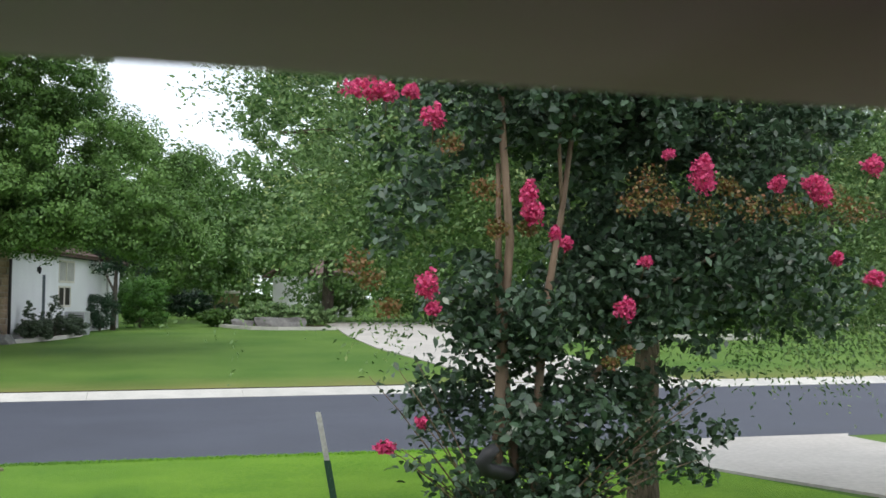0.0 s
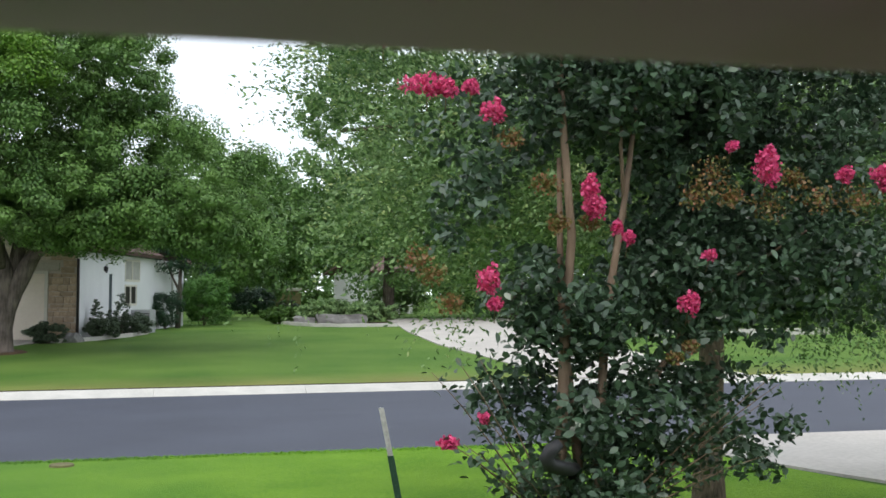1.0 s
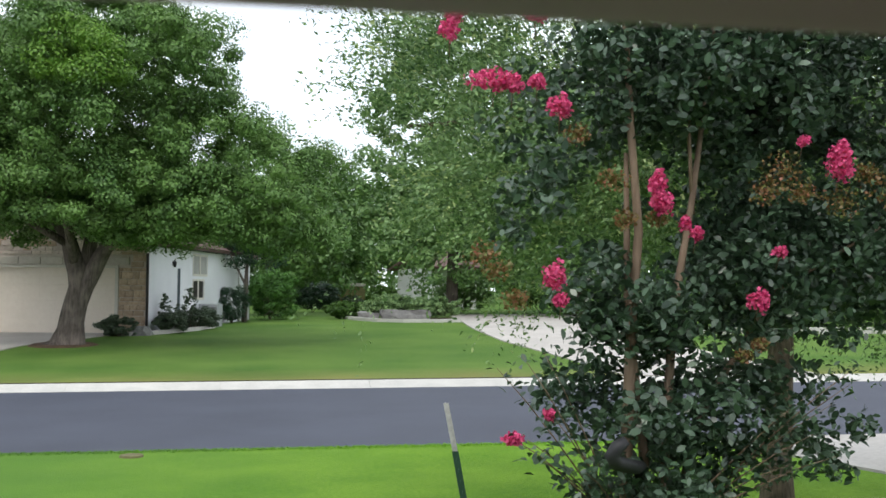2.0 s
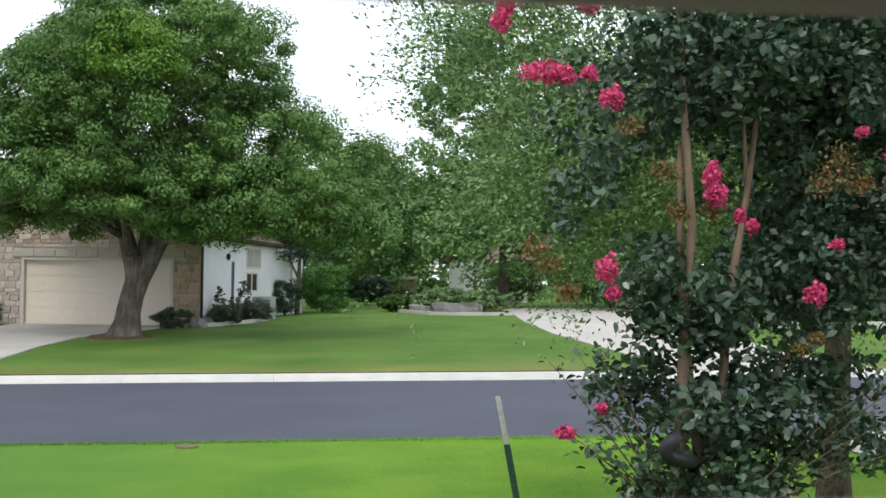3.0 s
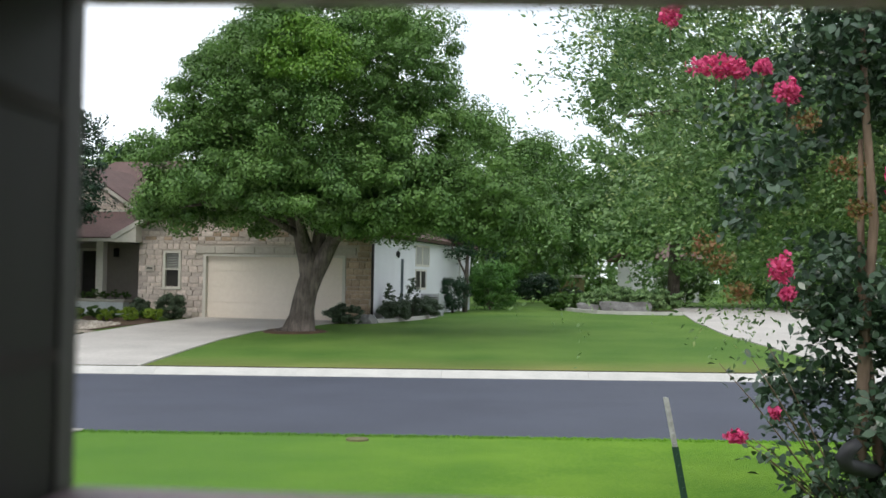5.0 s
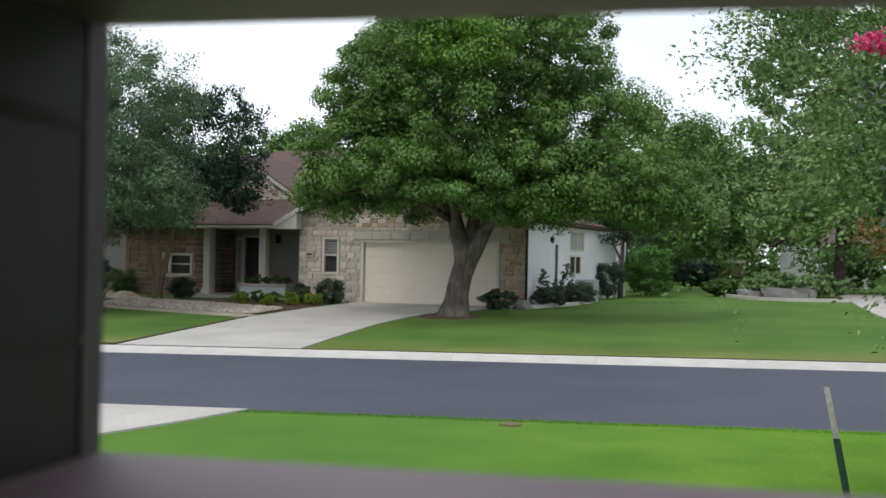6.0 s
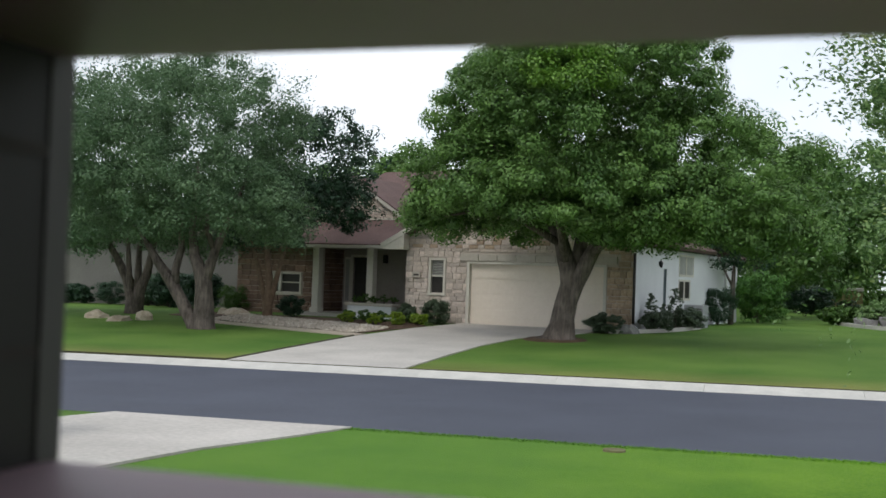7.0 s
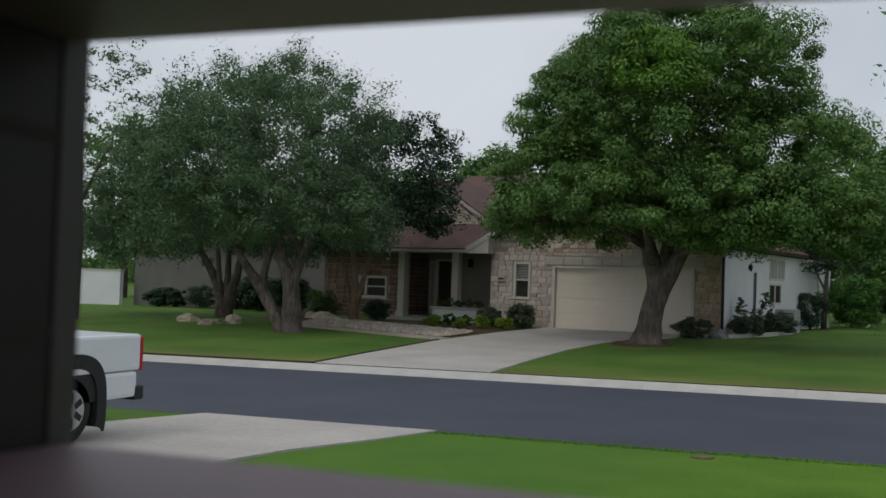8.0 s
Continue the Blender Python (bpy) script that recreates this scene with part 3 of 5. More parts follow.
for z0, z1, y1, pane in ((1.62, 2.28, 6.5, M_DARK), (2.5, 3.2, 6.9, M_BLIND)):
    sw = part("window", boxes((-0.06, -0.015, 5.15, y1, z0, z1)), pane, house)
    mid = (5.15 + y1) / 2
    part("window_frame", boxes((-0.014, 0.012, mid - 0.05, mid + 0.05, z0 + 0.02, z1 - 0.02), (0.001, 0.02, 5.09, 5.15, z0 - 0.05, z1 + 0.05), (0.001, 0.02, y1, y1 + 0.06, z0 - 0.05, z1 + 0.05), (-0.014, 0.02, 5.15, y1, z1 - 0.02, z1 + 0.05), (-0.014, 0.02, 5.15, y1, z0 - 0.06, z0 + 0.02)), M_TRIM, sw)
lamp = part("wall_lamp", boxes((0.0, 0.02, 2.7, 2.8, 2.76, 2.92), bevel=0.008), M_BLACK, house, "black wall lantern")
bm = bmesh.new()
add_tube(bm, [(0.02, 2.75, 2.9), (0.06, 2.75, 2.96), (0.08, 2.75, 2.92)], [0.012, 0.012, 0.012], 6)
part("bracket", bm, M_BLACK, lamp)
bm = bmesh.new()
add_tube(bm, [(0.08, 2.75, 2.95), (0.08, 2.75, 2.91), (0.08, 2.75, 2.89), (0.08, 2.75, 2.73), (0.08, 2.75, 2.70)], [0.01, 0.04, 0.07, 0.045, 0.015], 6)
part("lantern", bm, M_BLACK, lamp)
bm = bmesh.new()
add_tube(bm, [(0.06, 11.6, 0.6), (0.06, 11.6, 3.3)], [0.05, 0.05], 8)
part("downpipe", bm, M_PALE_PIPE, house, "pale downpipe at the far end of the side wall")
bm = bmesh.new()
add_tube(bm, [(0.06, 0.02, 0.5), (0.06, 0.02, 3.1)], [0.045, 0.045], 8)
part("downpipe", bm, M_DARK, house)
# gable over the garage and its roof
bm = bmesh.new()
prism(bm, [(-8.65, 3.15), (0, 3.15), (0, 3.5), (-4.33, 5.87), (-8.65, 3.5)], 0.06, 0.3)
gable = part("gable", bm, M_MORTAR, house, "stone-faced garage gable")


def slab(name, a, b, c, d, thick, material, parent=house, label=""):
    bm = bmesh.new()
    q = [Vector(v) for v in (a, b, c, d)]
    nor = (q[1] - q[0]).cross(q[3] - q[0]).normalized() * thick
    if nor.z < 0:
        nor = -nor
    lo, hi = [bm.verts.new(v) for v in q], [bm.verts.new(v + nor) for v in q]
    bm.faces.new(lo[::-1])
    bm.faces.new(hi)
    for k in range(4):
        j = (k + 1) % 4
        bm.faces.new((lo[k], lo[j], hi[j], hi[k]))
    bmesh.ops.recalc_face_normals(bm, faces=bm.faces[:])
    return part(name, bm, material, parent, label)


PITCH = 0.547
slab("roof", (-9.35, -0.45, 3.17), (-4.33, -0.45, 5.9), (-4.33, 9.0, 5.9), (-9.35, 9.0, 3.15), 0.14, M_SHINGLE)
slab("roof", (0.3, -0.45, 3.37), (-4.33, -0.45, 5.9), (-4.33, 9.0, 5.9), (0.3, 9.0, 3.37), 0.14, M_SHINGLE)
slab("fascia", (-9.4, -0.5, 3.12), (-4.33, -0.5, 5.86), (-4.33, -0.46, 5.86), (-9.4, -0.46, 3.12), 0.16, M_TRIM, label="cream barge board")
slab("fascia", (0.35, -0.5, 3.33), (-4.33, -0.5, 5.86), (-4.33, -0.46, 5.86), (0.35, -0.46, 3.33), 0.2, M_TRIM)
# main hipped roof, porch roof and the small porch gable
slab("roof", (-19.5, 2.6, 3.2), (-9.0, 2.6, 3.2), (-10.2, 8.0, 6.7), (-14.6, 8.0, 6.7), 0.14, M_SHINGLE, label="reddish-brown shingle roof")
slab("roof", (-19.5, 13.9, 3.2), (0.3, 13.9, 3.3), (-5, 8.0, 6.7), (-14.6, 8.0, 6.7), 0.14, M_SHINGLE)
slab("roof", (-19.5, 2.6, 3.2), (-19.5, 13.9, 3.2), (-14.6, 8.0, 6.7), (-14.6, 8.0, 6.69), 0.14, M_SHINGLE)
slab("roof", (-9.0, 2.6, 3.2), (0.3, 4.0, 3.37), (-5, 8.0, 6.7), (-10.2, 8.0, 6.7), 0.14, M_SHINGLE)
slab("porch_roof", (-15.3, 1.0, 3.18), (-9.3, 1.0, 3.18), (-9.3, 3.2, 4.36), (-15.3, 3.2, 4.36), 0.12, M_SHINGLE)
part("gutter", boxes((-15.3, -9.3, 0.93, 1.0, 3.12, 3.24)), M_TRIM, house)
bm = bmesh.new()
prism(bm, [(-16.0, 4.3), (-10.45, 4.3), (-13.2, 6.0)], 3.0, 3.2)
pg = part("gable", bm, M_MORTAR, house, "small stone gable over the porch")
slab("fascia", (-10.2, 2.8, 4.14), (-13.2, 2.8, 6.0), (-13.2, 2.86, 6.0), (-10.2, 2.86, 4.14), 0.14, M_TRIM)
slab("fascia", (-16.2, 2.8, 4.14), (-13.2, 2.8, 6.0), (-13.2, 2.86, 6.0), (-16.2, 2.86, 4.14), 0.14, M_TRIM)
slab("roof", (-10.1, 2.8, 4.2), (-13.2, 2.8, 6.12), (-13.2, 6.8, 6.12), (-10.1, 4.6, 4.2), 0.08, M_SHINGLE)
slab("roof", (-16.3, 2.8, 4.2), (-13.2, 2.8, 6.12), (-13.2, 6.8, 6.12), (-16.3, 4.6, 4.2), 0.08, M_SHINGLE)
part("trim_board", boxes((-16.0, -10.4, 2.9, 2.99, 4.3, 4.4)), M_TRIM, house)
part("porch_floor", boxes((-14.5, -8.65, 1.2, 4.65, 0.1, 0.55)), M_CONCRETE, house)
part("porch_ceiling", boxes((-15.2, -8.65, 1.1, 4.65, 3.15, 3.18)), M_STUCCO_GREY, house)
for x in (-13.66, -11.1):
    col = part("column", boxes((x - 0.15, x + 0.15, 1.4, 1.7, 0.55, 3.15), bevel=0.02), M_TRIM, house, "square painted porch column")
    part("column_base", boxes((x - 0.2, x + 0.2, 1.35, 1.75, 0.55, 0.75), bevel=0.02), M_TRIM, col)
front_door = part("front_door", boxes((-14.0, -13.05, 4.75, 4.81, 0.6, 2.85)), M_DARK, house, "dark front door in the porch shade")
for q in (0.75, 1.45, 2.15):
    part("door_panel", boxes((-13.88, -13.17, 4.74, 4.749, q, q + 0.55), bevel=0.004), M_DARK, front_door)
side_light = part("side_light", boxes((-14.42, -14.12, 4.6, 4.65, 0.6, 2.85)), M_TRIM, house)
part("pane", boxes((-14.36, -14.18, 4.59, 4.599, 1.0, 2.75)), M_BLIND, side_light)
part("door_trim", boxes((-14.11, -14.0, 4.58, 4.65, 0.55, 2.95), (-13.05, -12.95, 4.58, 4.65, 0.55, 2.95), (-14.0, -13.05, 4.58, 4.65, 2.85, 2.95)), M_TRIM, house)
part("porch_lamp", boxes((-12.43, -12.28, 4.45, 4.65, 2.62, 2.97), bevel=0.02), M_BLACK, house)
bm = bmesh.new()
prism(bm, [(-9.38, 3.06), (-8.5, 3.06), (-8.5, 3.62), (-9.38, 3.14)], -0.46, -0.05)
part("eave_return", bm, M_TRIM, house, "cream boxed eave at the garage corner")
planter = thing("planter", "low white planter ledge in front of the porch", "planter", HOUSE)
part("box", boxes((-11.75, -9.75, 0.9, 1.3, 0.3, 0.92), bevel=0.02), M_STUCCO, planter)
part("cap", boxes((-11.85, -9.65, 0.84, 1.36, 0.92, 1.02), bevel=0.02), M_LINTEL, planter)
chair = thing("porch_chair", "dark chair standing on the shaded porch", "chair", HOUSE)
part("seat", boxes((-9.4, -8.9, 2.2, 2.7, 0.95, 1.0)), M_DARK, chair)
part("backrest", boxes((-9.4, -8.9, 2.66, 2.7, 1.0, 1.55)), M_DARK, chair)
for x in (-9.38, -8.95):
    for y in (2.22, 2.66):
        part("leg", boxes((x, x + 0.04, y, y + 0.04, 0.55, 0.95)), M_DARK, chair)
ac = thing("air_conditioner", "grey metal air-conditioning unit beside the white wall", "air conditioner", HOUSE)
part("case", boxes((0.2, 0.92, 5.2, 5.92, 0.5, 1.42), bevel=0.03), M_METAL_GREY, ac)
for k in range(9):
    part("louvre", boxes((0.25, 0.87, 5.19, 5.2, 0.66 + k * 0.075, 0.69 + k * 0.075)), M_DARK, ac)

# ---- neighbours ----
nb = thing("neighbour_house", "pale stucco neighbouring house with tree shade put into its wall colour", "house", pose(-30, 47, gz(-30, 47), 0, 0, -4))
# wall colour already contains the shade of the trees
part("wall", boxes((-5.6, 6.0, 0, 9, -0.3, 3.4)), M_STUCCO_SHADED, nb)
slab("roof", (-6.2, -0.6, 3.3), (6.6, -0.6, 3.3), (3, 4.5, 5.4), (-3, 4.5, 5.4), 0.15, M_SHINGLE, nb)
slab("roof", (-6.2, 9.6, 3.3), (6.6, 9.6, 3.3), (3, 4.5, 5.4), (-3, 4.5, 5.4), 0.15, M_SHINGLE, nb)
slab("roof", (6.6, -0.6, 3.3), (6.6, 9.6, 3.3), (3, 4.5, 5.4), (3, 4.5, 5.39), 0.15, M_SHINGLE, nb)
# lit face of the neighbouring house, added as a separate white panel with coping
nb_lit_face = thing("wall_panel", "lit white face of the neighbouring house beyond the trees, a separate panel", "wall", pose(-37.6, 46.5, gz(-37.6, 46.5), 0, 0, -4))
part("panel", boxes((-2.6, 1.9, 0, 0.25, -0.3, 1.75), bevel=0.02), M_STUCCO, nb_lit_face)
part("coping", boxes((-2.65, 1.95, -0.04, 0.29, 1.75, 1.83), bevel=0.015), M_LINTEL, nb_lit_face)
nb2 = thing("neighbour_house", "white-walled house seen beyond the trees", "house", pose(13.5, 70, gz(13.5, 70), 0, 0, 8))
part("wall", boxes((-4.5, -1.5, 0, 9, -0.3, 2.6)), M_STUCCO, nb2)
slab("roof", (-5.1, -0.6, 2.55), (-0.9, -0.6, 2.55), (-2.5, 4.5, 4.2), (-3.5, 4.5, 4.2), 0.15, M_SHINGLE, nb2)
slab("roof", (-5.1, 9.6, 2.55), (-0.9, 9.6, 2.55), (-2.5, 4.5, 4.2), (-3.5, 4.5, 4.2), 0.15, M_SHINGLE, nb2)

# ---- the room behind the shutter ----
# unseen shell that keeps daylight out; its dark colour stands for dimness
wall("wall_front", M_ROOM, -3.5, 3.5, 0.30, 0.45, 0.3, 3.0, [(-0.75, 0.95, 1.1, 2.6)], parent=None, label="unseen window wall, room dimness in its colour").name = "wall_north"
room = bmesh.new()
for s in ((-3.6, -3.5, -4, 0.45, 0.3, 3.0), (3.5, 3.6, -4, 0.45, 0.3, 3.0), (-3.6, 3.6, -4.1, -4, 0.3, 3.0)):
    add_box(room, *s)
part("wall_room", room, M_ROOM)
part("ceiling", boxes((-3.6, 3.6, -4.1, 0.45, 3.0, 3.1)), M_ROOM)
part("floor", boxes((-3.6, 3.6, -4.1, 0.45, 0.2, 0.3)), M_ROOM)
for n, lab in (("wall_north", "unseen window wall, room dimness in its colour"), ("wall_room", "unseen room walls, room dimness in their colour"), ("ceiling", "unseen ceiling, room dimness in its colour"), ("floor", "unseen floor, room dimness in its colour")):
    tagged(bpy.data.objects[n], lab, n.split("_")[0], kind="structure")
shutter = thing("window_shutter", "painted louvred window shutter with open slats", "shutter", pose(0, 0, 0))
Z_LOW, GAP, THICK = 1.9729, 0.0613, 0.010
bm = bmesh.new()
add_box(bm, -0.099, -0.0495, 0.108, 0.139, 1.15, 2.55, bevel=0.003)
part("stile", bm, M_STILE_SHADE, shutter, "upright stile coloured dark for its backlit shade")
part("stile", boxes((0.70, 0.75, 0.108, 0.139, 1.15, 2.55), bevel=0.003), M_STILE_SHADE, shutter)
part("stile", boxes((-0.70, -0.65, 0.108, 0.139, 1.15, 2.55), bevel=0.003), M_STILE_SHADE, shutter)
# thin strip added to carry the lit edge of the stile
part("stile_edge", boxes((-0.0500, -0.0491, 0.1335, 0.1392, 1.15, 2.55)), M_STILE_LIT_EDGE, shutter, "outer edge of the stile coloured paler where it is lit")
for z in (2.0200, 1.9893):
    part("stile_rib", boxes((-0.0500, -0.0492, 0.109, 0.1335, z - 0.0011, z + 0.0011)), M_ROOM, shutter)
part("rail", boxes((-0.65, 0.70, 0.108, 0.139, 1.15, 1.22), bevel=0.003), M_STILE_SHADE, shutter)
part("rail", boxes((-0.65, 0.70, 0.108, 0.139, 2.48, 2.55), bevel=0.003), M_STILE_SHADE, shutter)


def louvre(x0, x1, z_top):
    """One slat, thin and rounded at its long edges; z_top: its upper face."""
    bm = bmesh.new()
    out = []
    for k in range(16):
        g = 2 * math.pi * (k + 0.5) / 16
        cx, sx = math.cos(g), math.sin(g)
        out.append((0.1075 + 0.0315 * math.copysign(abs(cx) ** 0.22, cx), z_top - THICK / 2 + THICK / 2 * math.copysign(abs(sx) ** 0.3, sx)))
    a = [bm.verts.new((x0, y, z)) for y, z in out]
    b = [bm.verts.new((x1, y, z)) for y, z in out]
    bm.faces.new(a)
    bm.faces.new(b[::-1])
    for k in range(16):
        bm.faces.new((a[k], b[k], b[(k + 1) % 16], a[(k + 1) % 16])).smooth = True
    bmesh.ops.recalc_face_normals(bm, faces=bm.faces[:])
    return part("slat", bm, M_LOUVRE, shutter)


for k in range(-9, 7):
    louvre(-0.047, 0.698, Z_LOW + k * (GAP + THICK))
    louvre(-0.648, -0.101, Z_LOW + k * (GAP + THICK))

# ---- trees ----
oak_at = (-6.25, 32.3)
tree("oak_tree", "large rounded green oak with leaning forked trunk on the lawn", pose(*oak_at, gz(*oak_at) - 0.05),
     ([(-0.02, 0, -0.1), (0.05, 0, 0.1), (0.12, 0, 0.5), (0.2, 0, 0.9), (0.32, 0, 1.3), (0.4, 0, 1.7), (0.36, 0, 2.1), (0.28, 0, 2.45), (0.05, 0.1, 3.2), (-0.8, 0.2, 4.3), (-2.2, 0.3, 6)], [0.56, 0.40, 0.30, 0.27, 0.27, 0.27, 0.27, 0.26, 0.2, 0.14, 0.05]),
     [([(0.38, -0.06, -0.1), (0.34, -0.05, 0.12), (0.36, -0.05, 0.7), (0.46, -0.05, 1.2), (0.62, -0.05, 1.7), (0.78, -0.05, 2.1), (0.95, -0.05, 2.5), (1.2, 0, 2.95), (1.9, -0.1, 3.8), (3.2, -0.3, 4.8)], [0.42, 0.3, 0.22, 0.21, 0.23, 0.24, 0.23, 0.2, 0.13, 0.05]),
      ([(0.5, 0.1, 1.9), (0.7, 0.3, 3.2), (0.8, 0.4, 4.8), (0.9, 0.3, 7.5)], [0.24, 0.2, 0.16, 0.05]),
      ([(0.3, -0.05, 2.3), (0.2, -0.9, 3.6), (-0.6, -2.2, 4.8)], [0.16, 0.12, 0.04]),
      ([(0.1, 0, 2.9), (-0.9, -0.5, 3.5), (-2.2, -0.8, 3.8), (-3.5, -0.7, 3.6)], [0.13, 0.09, 0.06, 0.02]),
      ([(1.0, -0.1, 2.6), (2.0, -0.7, 3.3), (3.6, -1.1, 3.6)], [0.14, 0.09, 0.03])],
     [((0.9, 0, 6.6), (4.0, 3.9, 3.5), 0.5), ((4.1, 0.2, 4.9), (3.2, 3.0, 2.0), 0.24), ((-2.0, 0, 4.6), (2.6, 3.0, 1.8), 0.22), ((0.7, 0, 8.4), (2.7, 2.7, 1.8), 0.2), ((1.2, -2.2, 4.2), (3.6, 1.6, 0.9), 0.14), ((4.0, -1.2, 3.9), (2.9, 2.2, 1.1), 0.16), ((0.8, -1.2, 6.6), (2.6, 2.4, 2.4), 0.1), ((3.9, -1.6, 3.45), (2.7, 1.3, 0.66), 0.12), ((6.0, -0.5, 3.7), (1.6, 1.5, 1.1), 0.07), ((-2.6, -0.8, 3.9), (1.7, 1.6, 0.8), 0.09), ((-3.7, -0.6, 3.3), (0.6, 0.8, 0.45), 0.02), ((0.0, -1.6, 4.1), (2.4, 1.2, 0.6), 0.07), ((-1.7, 0.0, 6.7), (1.6, 2.4, 2.2), 0.15), ((2.7, -0.8, 3.35), (1.8, 1.4, 0.45), 0.06)],
     M_OAK_LEAF, M_BARK, 11, clump=0.54, per=390, count=430, size=0.098, flat=-0.8, shell=0.86, extra=(M_OAK_SUN, (0.9, -3.3, 7.3), (1.3, 0.9, 1.2), 26), sides=14,
     inner=((0.5, 0, 5.9), (3.9, 3.2, 3.4), 350))
lo = (-17.5, 31.4)
tree("live_oak_tree", "grey-green live oak with two leaning trunks and thin upper twigs", pose(*lo, gz(*lo) - 0.05),
     ([(0.12, 0, -0.1), (0.1, 0, 0.15), (0.08, 0, 0.84), (0.06, 0, 1.5), (-0.1, 0, 1.95), (-0.32, 0, 2.35), (-0.5, 0.1, 3.2), (-0.3, 0, 5.4)], [0.5, 0.36, 0.31, 0.27, 0.22, 0.17, 0.12, 0.04]),
     [([(-0.08, -0.05, -0.1), (-0.2, -0.05, 0.15), (-0.62, -0.05, 0.8), (-1.1, -0.05, 1.55), (-1.6, 0, 2.1), (-2.4, 0, 3.2)], [0.36, 0.26, 0.2, 0.19, 0.15, 0.06]),
      ([(0.06, 0, 1.45), (0.25, 0, 2.05), (0.42, 0, 2.6), (0.8, 0.2, 3.6), (1.3, 0.2, 4.8)], [0.2, 0.17, 0.14, 0.1, 0.04]),
      ([(-0.95, -0.05, 1.35), (-0.98, 0, 1.9), (-0.85, 0.1, 2.6), (-0.9, 0, 4.4)], [0.15, 0.14, 0.11, 0.04]),
      ([(0.4, 0, 2.5), (0.2, -0.2, 3.2), (0.3, -0.3, 4.4)], [0.1, 0.08, 0.03])],
     [((-0.4, 0, 5.4), (3.8, 3.4, 3.65), 0.8), ((-3.5, 0, 4.8), (2.5, 2.7, 3.0), 0.32), ((0.9, -0.5, 3.9), (2.5, 2.1, 1.4), 0.17)], M_LIVEOAK_LEAF, M_BARK, 12, clump=0.5, per=150, count=640, size=0.10, slim=0.45, twiggy=0.12, flat=-0.75)
l3 = (-23.6, 37.2)
tree("live_oak_tree", "dark multi-trunk live oak in shade beside the neighbouring house", pose(*l3, gz(*l3) - 0.05),
     ([(0, 0, -0.1), (-0.1, 0, 0.6), (-0.35, 0, 1.3), (-0.9, 0, 2.2), (-1.5, 0, 3.0)], [0.42, 0.3, 0.2, 0.14, 0.08]),
     [([(0.05, 0, 0.1), (0.2, 0, 1.0), (0.5, 0, 1.7), (0.8, 0, 3.2)], [0.3, 0.22, 0.16, 0.07]), ([(0, 0.05, 0.3), (0.02, 0.1, 1.4), (0.1, 0, 3.6)], [0.22, 0.15, 0.06]), ([(-0.1, -0.05, 0.4), (-0.25, -0.1, 1.5), (-0.4, -0.1, 3.4)], [0.2, 0.13, 0.05])],
     [((-0.3, 0, 5.6), (4.6, 3.6, 4.4), 1.05), ((-2.9, -1, 3.9), (2.8, 2.4, 2.0), 0.35), ((-4.2, 0.5, 3.2), (2.2, 2.2, 1.3), 0.2), ((1.8, 1.0, 3.8), (2.4, 2.2, 1.5), 0.2)], M_LIVEOAK_LEAF, M_BARK, 13, clump=0.6, per=80, count=480, size=0.15, slim=0.45, twiggy=0.12, flat=-0.75)
l4 = (-18.0, 37.2)
tree("yard_tree", "dark broad tree with layered branches before the porch", pose(*l4, gz(*l4)),
     ([(0, 0, -0.1), (0.05, 0, 1.2), (-0.2, 0, 3.2)], [0.2, 0.15, 0.1]), [([(0.02, 0, 0.3), (0.35, 0, 1.6), (0.8, 0, 3.4)], [0.14, 0.1, 0.04]), ([(0, 0, 0.2), (-0.4, 0, 1.7), (-0.9, 0, 3.3)], [0.13, 0.09, 0.04])],
     [((1.5, 0.0, 5.3), (2.6, 2.2, 2.5), 0.8), ((1.7, -0.2, 4.2), (2.7, 2.0, 1.0), 0.3), ((-0.2, -0.5, 3.4), (1.8, 1.5, 1.0), 0.25)], M_DARK_LEAF, M_MYRTLE_BARK, 14, clump=0.45, per=60, count=320, size=0.15, slim=0.5, flat=-0.8)
l5 = (-27.5, 33)
tree("yard_tree", "tall thin-leaved tree at the edge of the yard", pose(*l5, gz(*l5)), ([(0, 0, -0.1), (0.1, 0, 3), (0, 0, 8)], [0.25, 0.2, 0.08]), [([(0, 0, 4), (1.4, 0, 6.5)], [0.09, 0.03])],
     [((0.2, 0, 7.6), (2.6, 2.4, 3.4), 1.0)], M_LIVEOAK_LEAF, M_BARK, 15, clump=0.42, per=40, count=90, size=0.13, flat=-0.9)

l6 = (-1.75, 46.4)
tree("yard_tree", "small dark tree at the end of the white wall", pose(*l6, gz(*l6)), ([(0, 0, -0.1), (0.05, 0, 1.5), (0.1, 0, 3.0)], [0.12, 0.09, 0.05]), [([(0.05, 0, 1.5), (-0.6, 0, 2.8)], [0.06, 0.02])],
     [((-0.3, 0, 3.4), (1.9, 1.6, 1.3), 1.0)], M_DARK_LEAF, M_BARK, 16, clump=0.4, per=70, count=110, size=0.12, flat=-0.9)

# far woods and trees between the houses
FAR = [(-1.0, 58, 4.2, 9.5), (1.5, 76, 4.6, 10.5), (8.2, 55, 4.9, 15), (14, 52, 5.0, 13), (20, 58, 5.5, 13), (27, 55, 6, 13), (35, 62, 6.5, 13), (45, 66, 7, 14), (-6, 95, 6, 11), (4, 105, 7, 12), (14, 100, 7, 13),
       (-14, 66, 4.5, 9.5), (-24.5, 72, 3.2, 10.8), (-46, 60, 6, 12), (56, 75, 8, 15), (24, 92, 8, 14), (-34, 84, 7, 11), (68, 90, 9, 15), (15.5, 62, 4.5, 11), (22, 47, 4.2, 11)]
